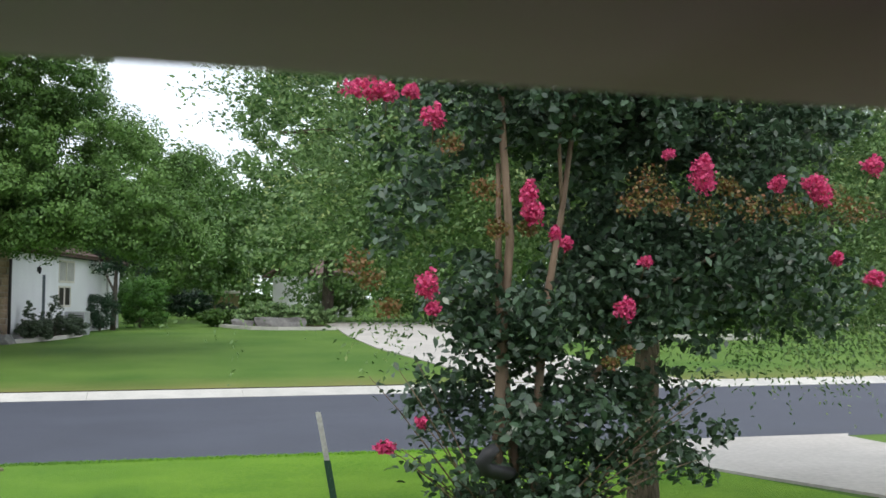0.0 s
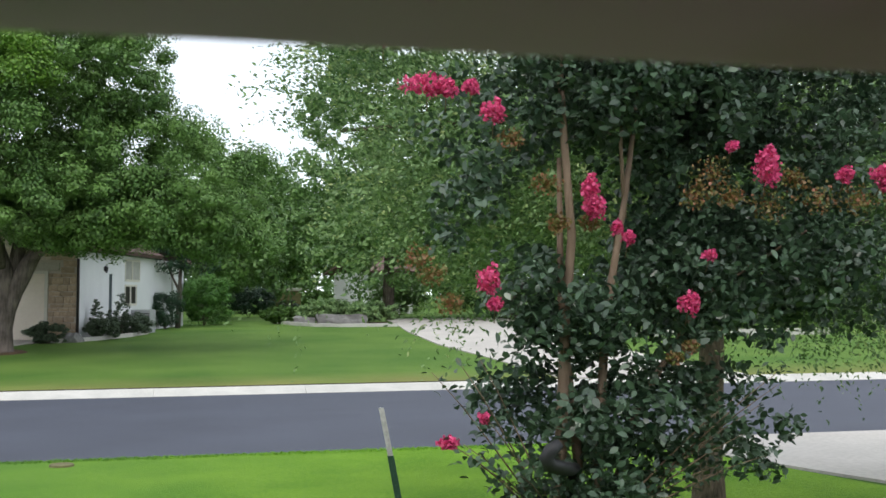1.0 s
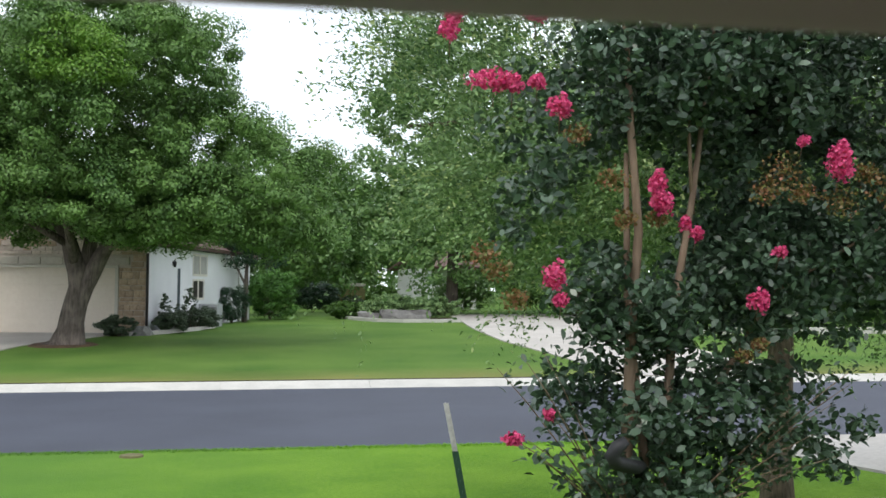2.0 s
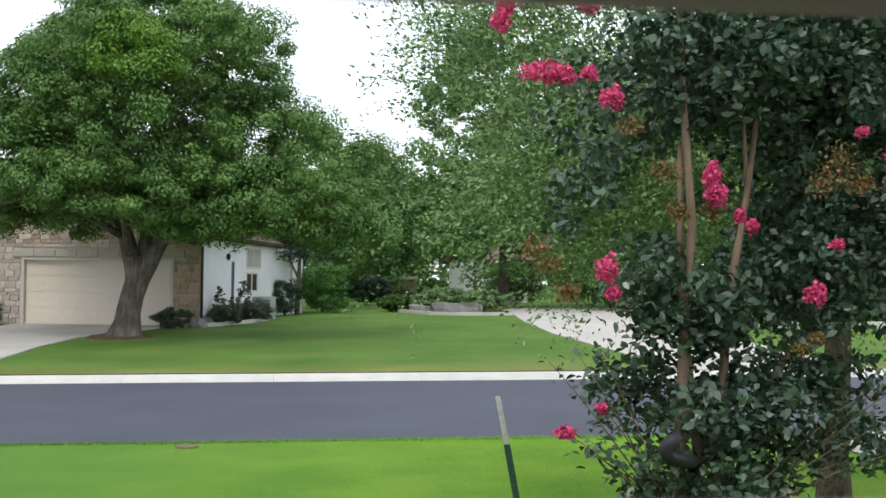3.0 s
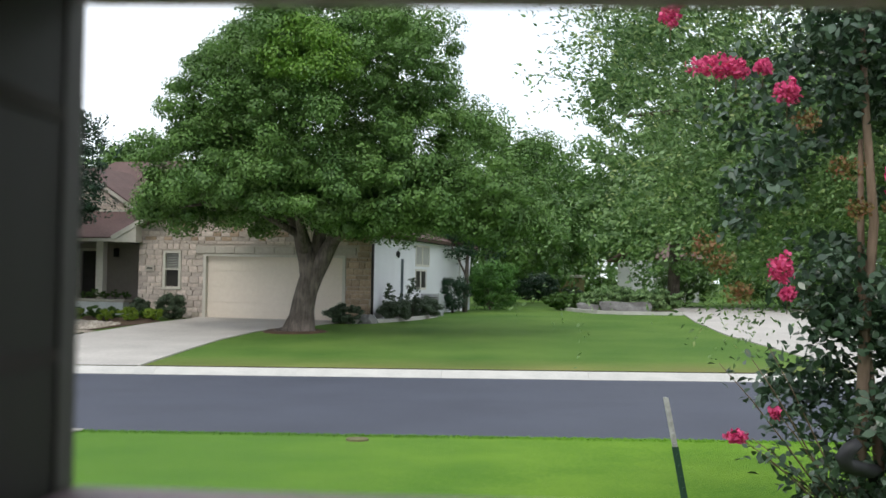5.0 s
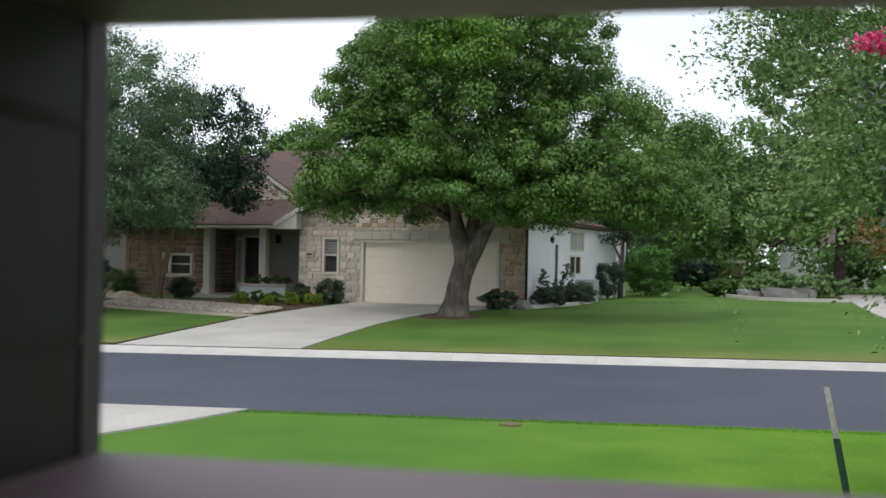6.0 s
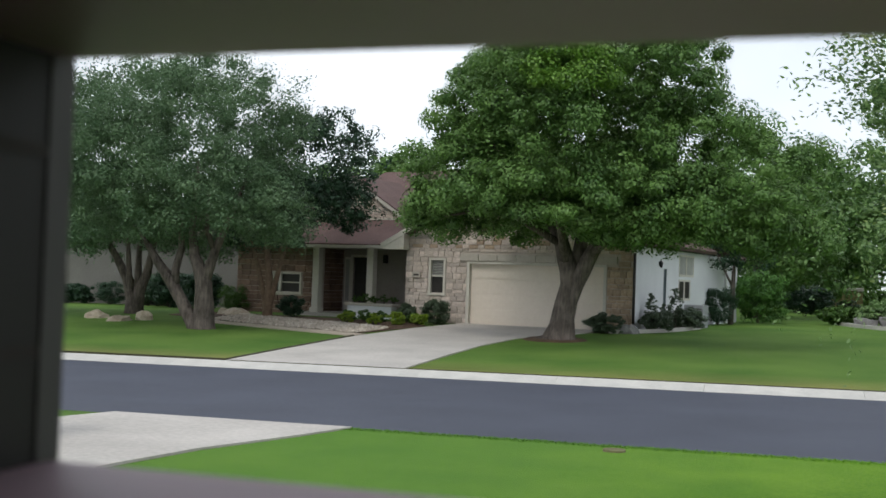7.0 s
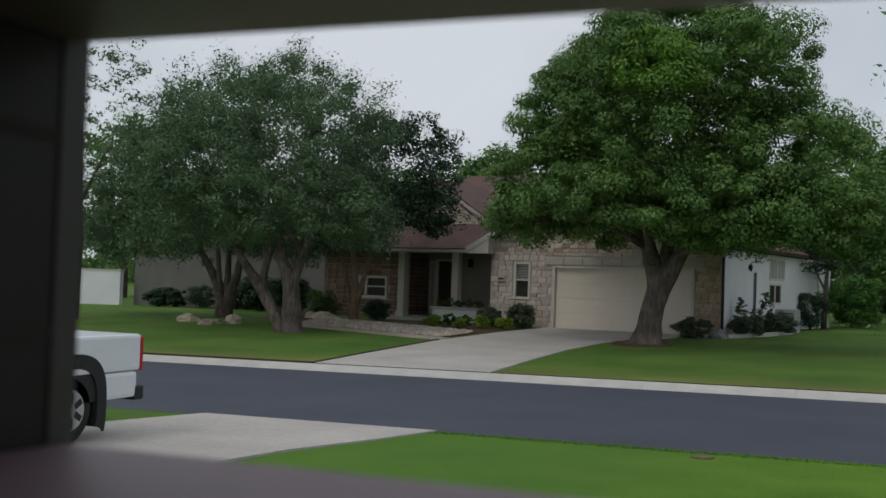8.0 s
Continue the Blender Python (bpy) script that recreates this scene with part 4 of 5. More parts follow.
for k, (x, y, r, h) in enumerate(FAR):
    tree("distant_tree", "broad green tree standing beyond the houses", pose(x, y, gz(x, y)), ([(0, 0, -0.2), (0.1, 0, h * 0.3), (0, 0.1, h * 0.6)], [0.32, 0.24, 0.12]),
         [([(0, 0, h * 0.25), (r * 0.4, 0, h * 0.5)], [0.18, 0.06]), ([(0, 0, h * 0.3), (-r * 0.4, 0.2, h * 0.55)], [0.18, 0.06])],
         [((0, 0, h * 0.57), (r, r, h * 0.42), 0.8), ((0, 0, h * 0.3), (r * 0.85, r * 0.85, h * 0.25), 0.25)], M_FAR_LEAF if k % 3 else M_OAK_LEAF, M_BARK, 30 + k, clump=0.75 if y < 63 else 1.0, per=150 if y < 58 else 70, count=260, size=0.24 if y < 63 else 0.36, flat=-0.92, category="tree")
rng = np.random.default_rng(77)
n = 1100
c = np.stack([rng.uniform(-130, 170, n), rng.uniform(112, 150, n), 9.5 * rng.uniform(0.02, 1, n) ** 1.4], axis=1)
pos, out = puff(rng, c, 2.4, 55)
tagged(quads_mesh("far_woods", leaves(pos, rng, 0.8, 0.7, out=out)[:, DIAMOND], 4, M_FAR_LEAF), "green line of distant woods", "woods", kind="stuff")

# the small-leaved tree on the near lawn
elm_xy = (3.9, 8.4)
rng = np.random.default_rng(5)
elm = thing("elm_tree", "small-leaved tree with hanging twigs on the near lawn", "tree", pose(*elm_xy, gz(*elm_xy)))
bm = bmesh.new()
add_tube(bm, [(0, 0, -0.1), (0, 0, 0.5), (0.03, 0, 1.4), (0, 0.05, 2.4), (-0.1, 0.1, 3.4)], [0.16, 0.115, 0.1, 0.09, 0.07], 12, 0.05)
part("trunk", bm, M_BARK_NEAR, elm, "rough brown trunk")
for pts in ([(0, 0, 2.0), (-0.9, 0.1, 2.7), (-2.0, 0.2, 3.2), (-3.0, 0.2, 3.1)], [(0, 0, 2.3), (0.8, 0.3, 3.0), (2.2, 0.4, 3.4)], [(0, 0, 2.6), (-0.5, -0.5, 3.6), (-1.2, -0.7, 4.8)], [(0, 0.1, 3), (0.4, 0.4, 4.2), (0.9, 0.5, 5.2)], [(0, 0, 1.8), (1.2, -0.3, 2.4), (2.6, -0.4, 2.7)]):
    bm = bmesh.new()
    add_tube(bm, pts, [0.06, 0.045, 0.03, 0.012][:len(pts)], 6)
    part("limb", bm, M_BARK_NEAR, elm)


def twigs(rng, starts, outward, length, droop, n, step):
    """Places and directions along drooping twigs."""
    s = np.arange(n)[None, :, None] * step
    side = outward + 0.6 * unit(rng, len(starts))
    side /= np.linalg.norm(side, axis=1, keepdims=True)
    p = starts[:, None, :] + side[:, None, :] * s * length[:, None, None]
    p[:, :, 2] -= droop * (s[:, :, 0] ** 2) * length[:, None]
    jit = rng.normal(size=p.shape) * 0.022
    return (p + jit).reshape(-1, 3), np.repeat(side, n, axis=0)


st = np.concatenate([clumps(rng, (-0.9, 0, 2.75), (2.1, 1.7, 0.95), 4200, 0.15, -0.9), clumps(rng, (1.6, 0.4, 2.9), (2.4, 1.9, 1.2), 3600, 0.15, -0.9), clumps(rng, (0.2, 0, 4.0), (1.9, 1.6, 0.9), 2400, 0.2, -0.9),
                     clumps(rng, (2.6, 0.2, 2.0), (2.4, 1.5, 0.55), 1300, 0.2, -0.9), clumps(rng, (-2.4, 0, 3.75), (0.95, 1.0, 0.8), 700, 0.2, -0.9), clumps(rng, (1.5, 0, 4.2), (2.4, 1.6, 0.9), 900, 0.2, -0.9)])
pos, al = twigs(rng, st, (st - np.array([0, 0, 2.6])) / 2.2, rng.uniform(0.6, 1.4, len(st)), 0.5, 20, 0.032)
young = np.repeat(rng.uniform(size=len(st)) < 0.09, 20)
quads_mesh("crown", leaves(pos[~young], rng, 0.046, 0.45, 0.3, al[~young])[:, DIAMOND], 4, M_ELM_LEAF, elm)
quads_mesh("new_growth", leaves(pos[young], rng, 0.04, 0.42, 0.3, al[young])[:, DIAMOND], 4, M_ELM_TIP, elm, "pale yellow-green young twigs")
HANG = np.array([(-3.35, -0.3, 2.2), (-3.2, 0, 1.9), (-2.2, -0.2, 1.75), (-2.15, 0, 1.95), (0.9, -0.3, 1.9), (1.3, -0.2, 1.85), (1.7, 0, 1.8), (2.1, 0, 1.85), (0.6, 0, 1.7), (2.6, 0, 1.8), (-2.9, 0.1, 2.3), (1.5, 0.2, 1.75)])
pos, al = twigs(rng, np.repeat(HANG, 3, axis=0) + 0.08 * rng.normal(size=(36, 3)), np.tile(np.array([-0.15, 0, -0.55]), (36, 1)), rng.uniform(0.5, 0.9, 36), 0.2, 26, 0.03)
quads_mesh("hanging_twig", leaves(pos, rng, 0.034, 0.5, 0.3, al), 6, M_ELM_LEAF, elm)

# ---- crape myrtle close to the window ----
my = (1.75, 5.3)
my_z = gz(*my)
myrtle = thing("crape_myrtle", "crape myrtle with dark glossy leaves and pink blossom heads", "tree", pose(*my, my_z))
rng = np.random.default_rng(8)
STEMS = [([(-0.06, 0, -0.05), (-0.08, 0, 0.9), (-0.05, 0, 1.7), (-0.02, 0, 2.1), (-0.06, 0, 2.6), (-0.1, 0, 3.3)], [0.036, 0.032, 0.026, 0.022, 0.02, 0.012]),
         ([(0.02, 0.05, -0.05), (0.03, 0.05, 1.0), (-0.06, 0.05, 1.7), (-0.07, 0.05, 2.5)], [0.034, 0.026, 0.02, 0.012]),
         ([(0.08, 0, -0.05), (0.12, 0, 1.0), (0.18, 0.05, 1.7), (0.3, 0.1, 2.3), (0.42, 0.1, 3.2)], [0.028, 0.025, 0.022, 0.016, 0.01]),
         ([(0.3, 0.1, 2.2), (0.28, 0.1, 2.6), (0.3, 0.1, 2.9)], [0.012, 0.01, 0.006]),
         ([(0.12, 0.1, 0.4), (0.4, 0.2, 1.2), (0.8, 0.25, 1.8), (1.5, 0.3, 2.2)], [0.022, 0.02, 0.014, 0.006])]
for pts, rad in STEMS:
    bm = bmesh.new()
    add_tube(bm, pts, rad, 8, 0.06)
    part("stem", bm, M_MYRTLE_BARK, myrtle, "smooth tan stem")
MY_C = [((0.05, 0, 0.85), (0.52, 0.4, 0.55), 50), ((0.16, 0.05, 1.1), (0.36, 0.36, 0.5), 40), ((-0.05, 0, 1.75), (0.42, 0.35, 0.35), 40), ((0.2, 0.1, 2.85), (0.85, 0.5, 0.35), 90), ((1.25, 0.35, 2.0), (1.0, 0.45, 0.42), 110),
        ((0.75, 0.2, 1.85), (0.55, 0.4, 0.4), 50), ((1.3, 0.4, 2.75), (0.9, 0.4, 0.35), 60), ((0.3, 0.1, 3.35), (1.0, 0.5, 0.4), 90), ((1.5, 0.4, 3.3), (1.0, 0.4, 0.45), 70), ((-0.5, 0.1, 2.3), (0.3, 0.3, 0.45), 16), ((0.8, 0.5, 2.3), (0.6, 0.4, 0.5), 50), ((1.3, 0.7, 2.9), (1.1, 0.4, 0.6), 110), ((0.6, 0.6, 3.0), (0.8, 0.35, 0.5), 80), ((1.5, 0.7, 2.0), (1.1, 0.35, 0.45), 90), ((0.62, 0.35, 1.3), (0.3, 0.3, 0.4), 22), ((1.0, 0.2, 1.1), (0.3, 0.25, 0.3), 16), ((0.1, 0.15, 1.5), (0.4, 0.3, 0.3), 20), ((-0.3, 0.1, 1.35), (0.22, 0.25, 0.3), 12)]
cs = np.concatenate([clumps(rng, c, r, n, 0.2, -0.95) for c, r, n in MY_C])
pos, out = puff(rng, cs, 0.15, 46)
my_leaf = leaves(pos, rng, 0.054, 0.54, 0.8)
quads_mesh("crown", my_leaf[300:], 6, M_MYRTLE_LEAF, myrtle, "dark glossy leaves")
one = None
for k, q in enumerate(my_leaf[:300]):
    if one is None:
        local = leaves(np.zeros((1, 3)), np.random.default_rng(3), 0.054, 0.54, 0.8)
        one = quads_mesh("leaf", local, 6, M_MYRTLE_LEAF, myrtle)
        ob = one
    else:
        ob = new("leaf", one.data)
        ob.parent = myrtle
    ob.matrix_basis = pose(*q.mean(axis=0), 40 * math.sin(k * 1.7), 40 * math.cos(k * 2.3), 137.5 * k)
# arching spray of the lowest shoots, towards the post
for tip, n in (((-0.71, -0.3, 1.12), 30), ((-0.54, -0.3, 1.24), 26), ((-0.78, -0.25, 1.44), 34), ((-0.66, -0.25, 1.5), 20), ((1.05, -0.1, 1.35), 26), ((0.95, -0.1, 1.25), 24), ((0.85, -0.1, 1.1), 22), ((-0.35, -0.25, 0.95), 22), ((-0.55, -0.2, 1.0), 34), ((-0.42, -0.25, 0.82), 34), ((-0.62, -0.2, 1.1), 34), ((-0.3, -0.2, 0.7), 30), ((1.1, -0.1, 1.45), 90), ((0.95, -0.15, 1.0), 80), ((0.8, -0.15, 1.3), 80), ((-0.5, 0, 1.5), 30), ((0.72, -0.1, 0.95), 34)):
    a, b = Vector((0.1 * tip[0], 0, 0.55)), Vector(tip)
    mid = a.lerp(b, 0.55) + Vector((0.1 * a.x, 0, 0.10))
    bm = bmesh.new()
    add_tube(bm, [a, 0.25 * a + 0.5 * (0.5 * a + 0.5 * mid) + 0.25 * mid, 0.25 * a + 0.5 * mid + 0.25 * b, 0.06 * a + 0.38 * mid + 0.56 * b, b], [0.006, 0.005, 0.004, 0.003, 0.0015], 5)
    part("shoot", bm, M_MYRTLE_BARK, myrtle)
    f = np.linspace(0.25, 1, n)[:, None]
    line = (1 - f) ** 2 * np.array(a) + 2 * f * (1 - f) * np.array(mid) + f ** 2 * np.array(b)
    quads_mesh("leaves", leaves(line + 0.03 * rng.normal(size=(n, 3)), rng, 0.054, 0.46, 1.2), 6, M_MYRTLE_LEAF, myrtle)
# blossom heads: place, half width, half height
BLOOMS = [(0.93, 2.98, 0.12, 0.05), (1.02, 2.97, 0.06, 0.04), (1.14, 2.98, 0.035, 0.03), (1.25, 2.87, 0.06, 0.06), (1.23, 2.07, 0.055, 0.07), (1.26, 1.96, 0.035, 0.03), (1.73, 2.50, 0.04, 0.09), (1.75, 2.42, 0.05, 0.05), (1.86, 2.33, 0.025, 0.03),
          (1.92, 2.28, 0.025, 0.03), (2.23, 1.97, 0.05, 0.055), (2.46, 2.74, 0.025, 0.02), (2.65, 2.69, 0.045, 0.06), (2.65, 2.62, 0.065, 0.07), (3.07, 2.61, 0.04, 0.04), (3.28, 2.62, 0.06, 0.05), (3.33, 2.56, 0.05, 0.05), (1.04, 1.32, 0.05, 0.025),
          (1.21, 1.43, 0.025, 0.025), (2.34, 2.20, 0.03, 0.02), (3.41, 2.24, 0.03, 0.03), (3.63, 2.14, 0.05, 0.04), (3.63, 2.73, 0.05, 0.05), (0.72, 3.21, 0.04, 0.05), (1.13, 3.30, 0.05, 0.04), (0.75, 3.28, 0.04, 0.04)]
for x, z, rx, rz in BLOOMS:
    n = int(60 + 3600 * (rx + rz) * 0.5)
    d = unit(rng, n) * (rng.uniform(0.2, 1.05, n) ** 0.5)[:, None] * np.array([rx, 0.8 * min(rx, rz) + 0.01, rz])
    d += 0.25 * d * np.sin(70 * d[:, [1, 2, 0]]) + 0.006 * rng.normal(size=d.shape)
    quads_mesh("blossom_head", leaves(d + np.array([x - my[0], 5.0 - my[1], z - my_z]), rng, 0.019, 0.9, 0.2), 6, M_BLOOM, myrtle, "crinkled bright pink blossom")
    if z < 1.5:
        continue
    bm = bmesh.new()
    add_tube(bm, [(x - my[0] + 0.02, 5.0 - my[1] + 0.1, z - my_z - rz - 0.06), (x - my[0], 5.0 - my[1], z - my_z)], [0.003, 0.002], 5)
    part("flower_stalk", bm, M_MYRTLE_BARK, myrtle)
SEEDS = [(0.91, 2.17, 0.10), (0.98, 2.10, 0.08), (1.07, 1.96, 0.08), (1.54, 2.54, 0.09), (1.36, 2.75, 0.08), (2.40, 2.61, 0.12), (2.97, 2.51, 0.12), (3.2, 2.49, 0.12), (2.31, 2.50, 0.1), (2.71, 2.46, 0.13), (3.45, 2.55, 0.13), (2.5, 2.5, 0.1), (2.85, 2.6, 0.08), (3.6, 2.5, 0.12), (1.76, 2.36, 0.06), (1.6, 2.35, 0.07), (2.28, 1.75, 0.05), (2.2, 1.7, 0.05)]
for x, z, r in SEEDS:
    n = 170
    d = unit(rng, n) * (rng.uniform(0, 1, n) ** 0.6)[:, None] * np.array([r, r * 0.7, r * 0.8])
    quads_mesh("seed_head", leaves(d + np.array([x - my[0], 5.1 - my[1], z - my_z]), rng, 0.018, 0.8, 0.2), 6, M_MYRTLE_TIP, myrtle, "yellow-brown seed head")["kind"] = "stuff"

# ---- shrubs, beds, stones ----
for k, (x, y, r, m, lab) in enumerate([
        (-5.2, 35.6, (0.75, 0.5, 0.35), M_SHRUB_DARK, "dark low shrub against the stone wall"), (-3.75, 36.9, (0.7, 0.6, 0.38), M_SHRUB_DARK, "dark shrub beside the white wall"), (-3.0, 38.6, (0.8, 0.8, 0.42), M_SHRUB_DARK, "green shrub beside the white wall"),
        (-2.2, 45.2, (0.75, 0.7, 0.85), M_DARK_LEAF, "dark rounded shrub at the end of the wall"),
        (-0.75, 50, (1.3, 1.2, 1.2), M_HEDGE, "large rounded bright green shrub on the lawn"), (1.5, 64, (1.7, 1.2, 0.95), M_DARK_LEAF, "dark green shrub on the far lawn"), (-17.5, 38.2, (0.52, 0.46, 0.44), M_DARK_LEAF, "clipped dark shrub under the window"),
        (-11.4, 36.9, (0.5, 0.45, 0.48), M_SHRUB_DARK, "dark shrub beside the garage"), (-12.6, 37.3, (0.42, 0.4, 0.36), M_SHRUB_DARK, "dark shrub before the planter"), (4.6, 49.6, (1.5, 0.9, 0.6), M_ELM_LEAF, "pale olive shrub in the island bed"), (6.6, 49.4, (1.5, 0.9, 0.55), M_ELM_LEAF, "pale olive shrub in the island bed"),
        (2.6, 50, (1.0, 0.8, 0.45), M_SHRUB_LEAF, "low green shrub in the island bed"), (-30, 33.5, (0.9, 0.8, 0.6), M_SHRUB_LEAF, "green shrub at the yard's edge"), (-26.4, 44.4, (1.3, 0.9, 0.9), M_DARK_LEAF, "dark shrub in front of the pale wall"), (-28.5, 46, (1.4, 0.9, 0.8), M_SHRUB_DARK, "dark shrub in front of the pale wall"), (-22.4, 43, (0.8, 0.7, 0.6), M_SHRUB_LEAF, "green shrub in front of the pale wall"), (-24.3, 43.6, (1.0, 0.8, 0.9), M_DARK_LEAF, "dark shrub in the shade of the live oak"), (-30.3, 45.6, (0.9, 0.8, 0.6), M_DARK_LEAF, "dark low shrub in the shade of the live oak"), (-32.5, 45.8, (1.2, 0.8, 0.5), M_DARK_LEAF, "dark low shrub in the shade of the live oak"), (9.5, 60, (2.0, 1.2, 1.1), M_FAR_LEAF, "pale green shrub before the white wall"), (13.5, 58, (2.4, 1.4, 1.5), M_SHRUB_LEAF, "green shrub beyond the drive")]):
    shrub("shrub", lab, x, y, r, m, 200 + k, size=0.11 if max(r) > 0.9 else 0.06, per=90 if max(r) > 0.9 else 110, count=130 if max(r) > 0.9 else 80)
for k, (x, y, r) in enumerate([(-3.95, 37.2, (0.24, 0.2, 0.74)), (-3.25, 38.1, (0.28, 0.24, 0.8)), (-3.6, 37.6, (0.2, 0.2, 0.5))]):
    shrub("tall_shrub", "tall thin airy shrub beside the white wall", x, y, r, M_SHRUB_DARK, 225 + k, size=0.05, per=30, count=80)
for k in range(5):
    px, py = -11.5 + 0.42 * k, 1.16
    spot = HOUSE @ Vector((px, py, 0))
    shrub("planter_plant", "small leafy plant growing in the planter", spot.x, spot.y, (0.26, 0.13, 0.14 + 0.04 * (k % 2)), M_SHRUB_LEAF, 235 + k, size=0.06, per=30, count=24, group="planter plants", lift=1.04 - gz(spot.x, spot.y))
for k, (x, y, r) in enumerate([(-14.45, 36.2, 0.33), (-13.2, 35.6, 0.33), (-12.5, 35.9, 0.38), (-11.7, 36.0, 0.36)]):
    shrub("lime_shrub", "small yellow-green shrub in the front bed", x, y, (r, r, r * 0.66), M_LIME_LEAF, 230 + k, size=0.07, per=45, count=36, group="front bed shrubs")
for k, (x, y, r) in enumerate([(-14.7, 37.0, 0.3), (-14.05, 36.9, 0.32), (-13.5, 37.0, 0.3), (-12.1, 36.7, 0.32)]):
    shrub("bed_shrub", "small dark green rounded shrub in the front bed", x, y, (r, r, r * 0.75), M_SHRUB_LEAF, 240 + k, size=0.07, per=45, count=36, group="front bed shrubs")
rng = np.random.default_rng(90)
for k in range(15):
    x, y = 13.5 + 2.3 * k + rng.uniform(-0.5, 0.5), 37.2 + 0.35 * k + rng.uniform(-0.7, 0.7)
    shrub("border_shrub", "dense green border shrub behind the far lawn", x, y, (1.5, 1.0, rng.uniform(0.7, 1.2)), (M_SHRUB_LEAF, M_SHRUB_DARK, M_FAR_LEAF)[k % 3], 250 + k, size=0.15, per=45, count=60, group="border shrubs")
for k in range(8):
    shrub("hedge_shrub", "clipped hedge shrub at the far end of the lawn", 1.2 + 1.5 * k, 88 + 0.3 * k, (1.1, 0.9, 0.85), M_SHRUB_LEAF, 280 + k, size=0.2, per=40, count=45, group="far hedge")


def boulder(x, y, rx, ry, rz, seed, label, name="boulder", mat=None, lift=0.0):
    bm = bmesh.new()
    bmesh.ops.create_icosphere(bm, subdivisions=3, radius=1.0)
    for v in bm.verts:
        d = v.co.normalized()
        q = 1 + 0.28 * noise.noise(d * 1.7 + Vector((seed, 0, 0))) + 0.1 * noise.noise(d * 5 + Vector((0, seed, 0)))
        v.co = Vector((d.x * q * rx, d.y * q * ry, max(-0.3, d.z * q) * rz))
    ob = part(name, bm, mat or M_BOULDER)
    ob.matrix_basis = pose(x, y, gz(x, y) + lift, 0, 0, seed * 40)
    return tagged(ob, label, "boulder")


boulder(-23.3, 34.3, 0.46, 0.3, 0.26, 1, "pale flat boulder on the lawn edge")
boulder(-21.75, 33.4, 0.5, 0.32, 0.2, 2, "pale long boulder on the lawn edge")
boulder(-21.3, 34.2, 0.44, 0.32, 0.3, 3, "pale angular boulder on the lawn edge")
boulder(-19.6, 37.9, 0.66, 0.4, 0.27, 4, "pale boulder beside the stone wall")
boulder(-20.4, 38.3, 0.26, 0.22, 0.26, 8, "small pale boulder beside the stone wall")
boulder(-4.55, 35.95, 0.36, 0.28, 0.3, 5, "grey block of stone at the house corner", mat=M_GREY_ROCK)


def ledge(label, x0, x1, y, tall, seed):
    """A long, flat-topped block of weathered stone."""
    bm = bmesh.new()
    add_box(bm, x0, x1, y, y + 0.7, gz(x0, y) - 0.1, gz(x0, y) + tall)
    bmesh.ops.subdivide_edges(bm, edges=bm.edges[:], cuts=6, use_grid_fill=True)
    mid = Vector(((x0 + x1) / 2, y + 0.35, gz(x0, y) + tall / 2))
    for v in bm.verts:
        v.co += 0.09 * noise.noise_vector(v.co * 2.1 + Vector((seed, 0, 0))) + 0.04 * noise.noise_vector(v.co * 6)
        v.co.x -= 0.06 * (v.co.x - mid.x) * abs(v.co.z - mid.z) / tall
    return tagged(part("stone_ledge", bm, M_GREY_ROCK), label, "stone block")


ledge("low grey weathered stone block in the island bed", 3.1, 4.05, 48.7, 0.32, 6)
ledge("long grey weathered stone block in the island bed", 4.12, 6.3, 48.5, 0.44, 7)
far_wall = thing("wall_panel", "low tan garden wall with a pale coping beyond the lawn", "wall", pose(4.05, 83, gz(4, 83), 0, 0, -2))
part("panel", boxes((-1.75, 1.75, 0, 0.4, -0.3, 1.5), bevel=0.02), M_OLIVE_WALL, far_wall)
part("coping", boxes((-1.8, 1.8, -0.06, 0.46, 1.5, 1.72), bevel=0.03), M_LINTEL, far_wall)
for k in range(4):
    shrub("low_shrub", "low blue-green shrub before the garden wall", 2.7 + 0.8 * k, 80.5, (0.55, 0.45, 0.45), M_SHRUB_DARK, 300 + k, size=0.12, per=40, count=30, group="shrubs by the garden wall")


def rounded_stones(name, label, corners, n, size, material, seed):
    """Loose stones strewn over a quadrilateral."""
    rng = np.random.default_rng(seed)
    me = bpy.data.meshes.new(name)
    a, b, c, d = (np.array(p) for p in corners)
    vs, fs = [], []
    base = unit(np.random.default_rng(1), 400)
    for k in range(n):
        f, g = rng.uniform(size=2)
        p = (a * (1 - f) + b * f) * (1 - g) + (d * (1 - f) + c * f) * g
        s = size * rng.uniform(0.6, 1.5)
        z = gz(p[0], p[1]) + 0.04
        i = len(vs)
        for dx, dy, dz in ((1, 0, 0), (0.3, 0.9, 0), (-0.8, 0.5, 0), (-0.8, -0.5, 0), (0.3, -0.9, 0), (0.1, 0.1, 0.7), (0, 0, -0.6)):
            vs.append((p[0] + s * dx * rng.uniform(0.7, 1.2), p[1] + s * dy * rng.uniform(0.7, 1.2), z + s * dz))
        for j in range(5):
            fs.append((i + j, i + (j + 1) % 5, i + 5))
            fs.append((i + (j + 1) % 5, i + j, i + 6))
    me.from_pydata(vs, [], fs)
    me.materials.append(material)
    return tagged(new(name, me), label, "gravel", kind="stuff")


rounded_stones("gravel", "pale river stones in the front bed", [(-12.3, 31.7), (-19.4, 35.2), (-19.2, 37.9), (-12.1, 34.2)], 3000, 0.075, M_GRAVEL, 4)


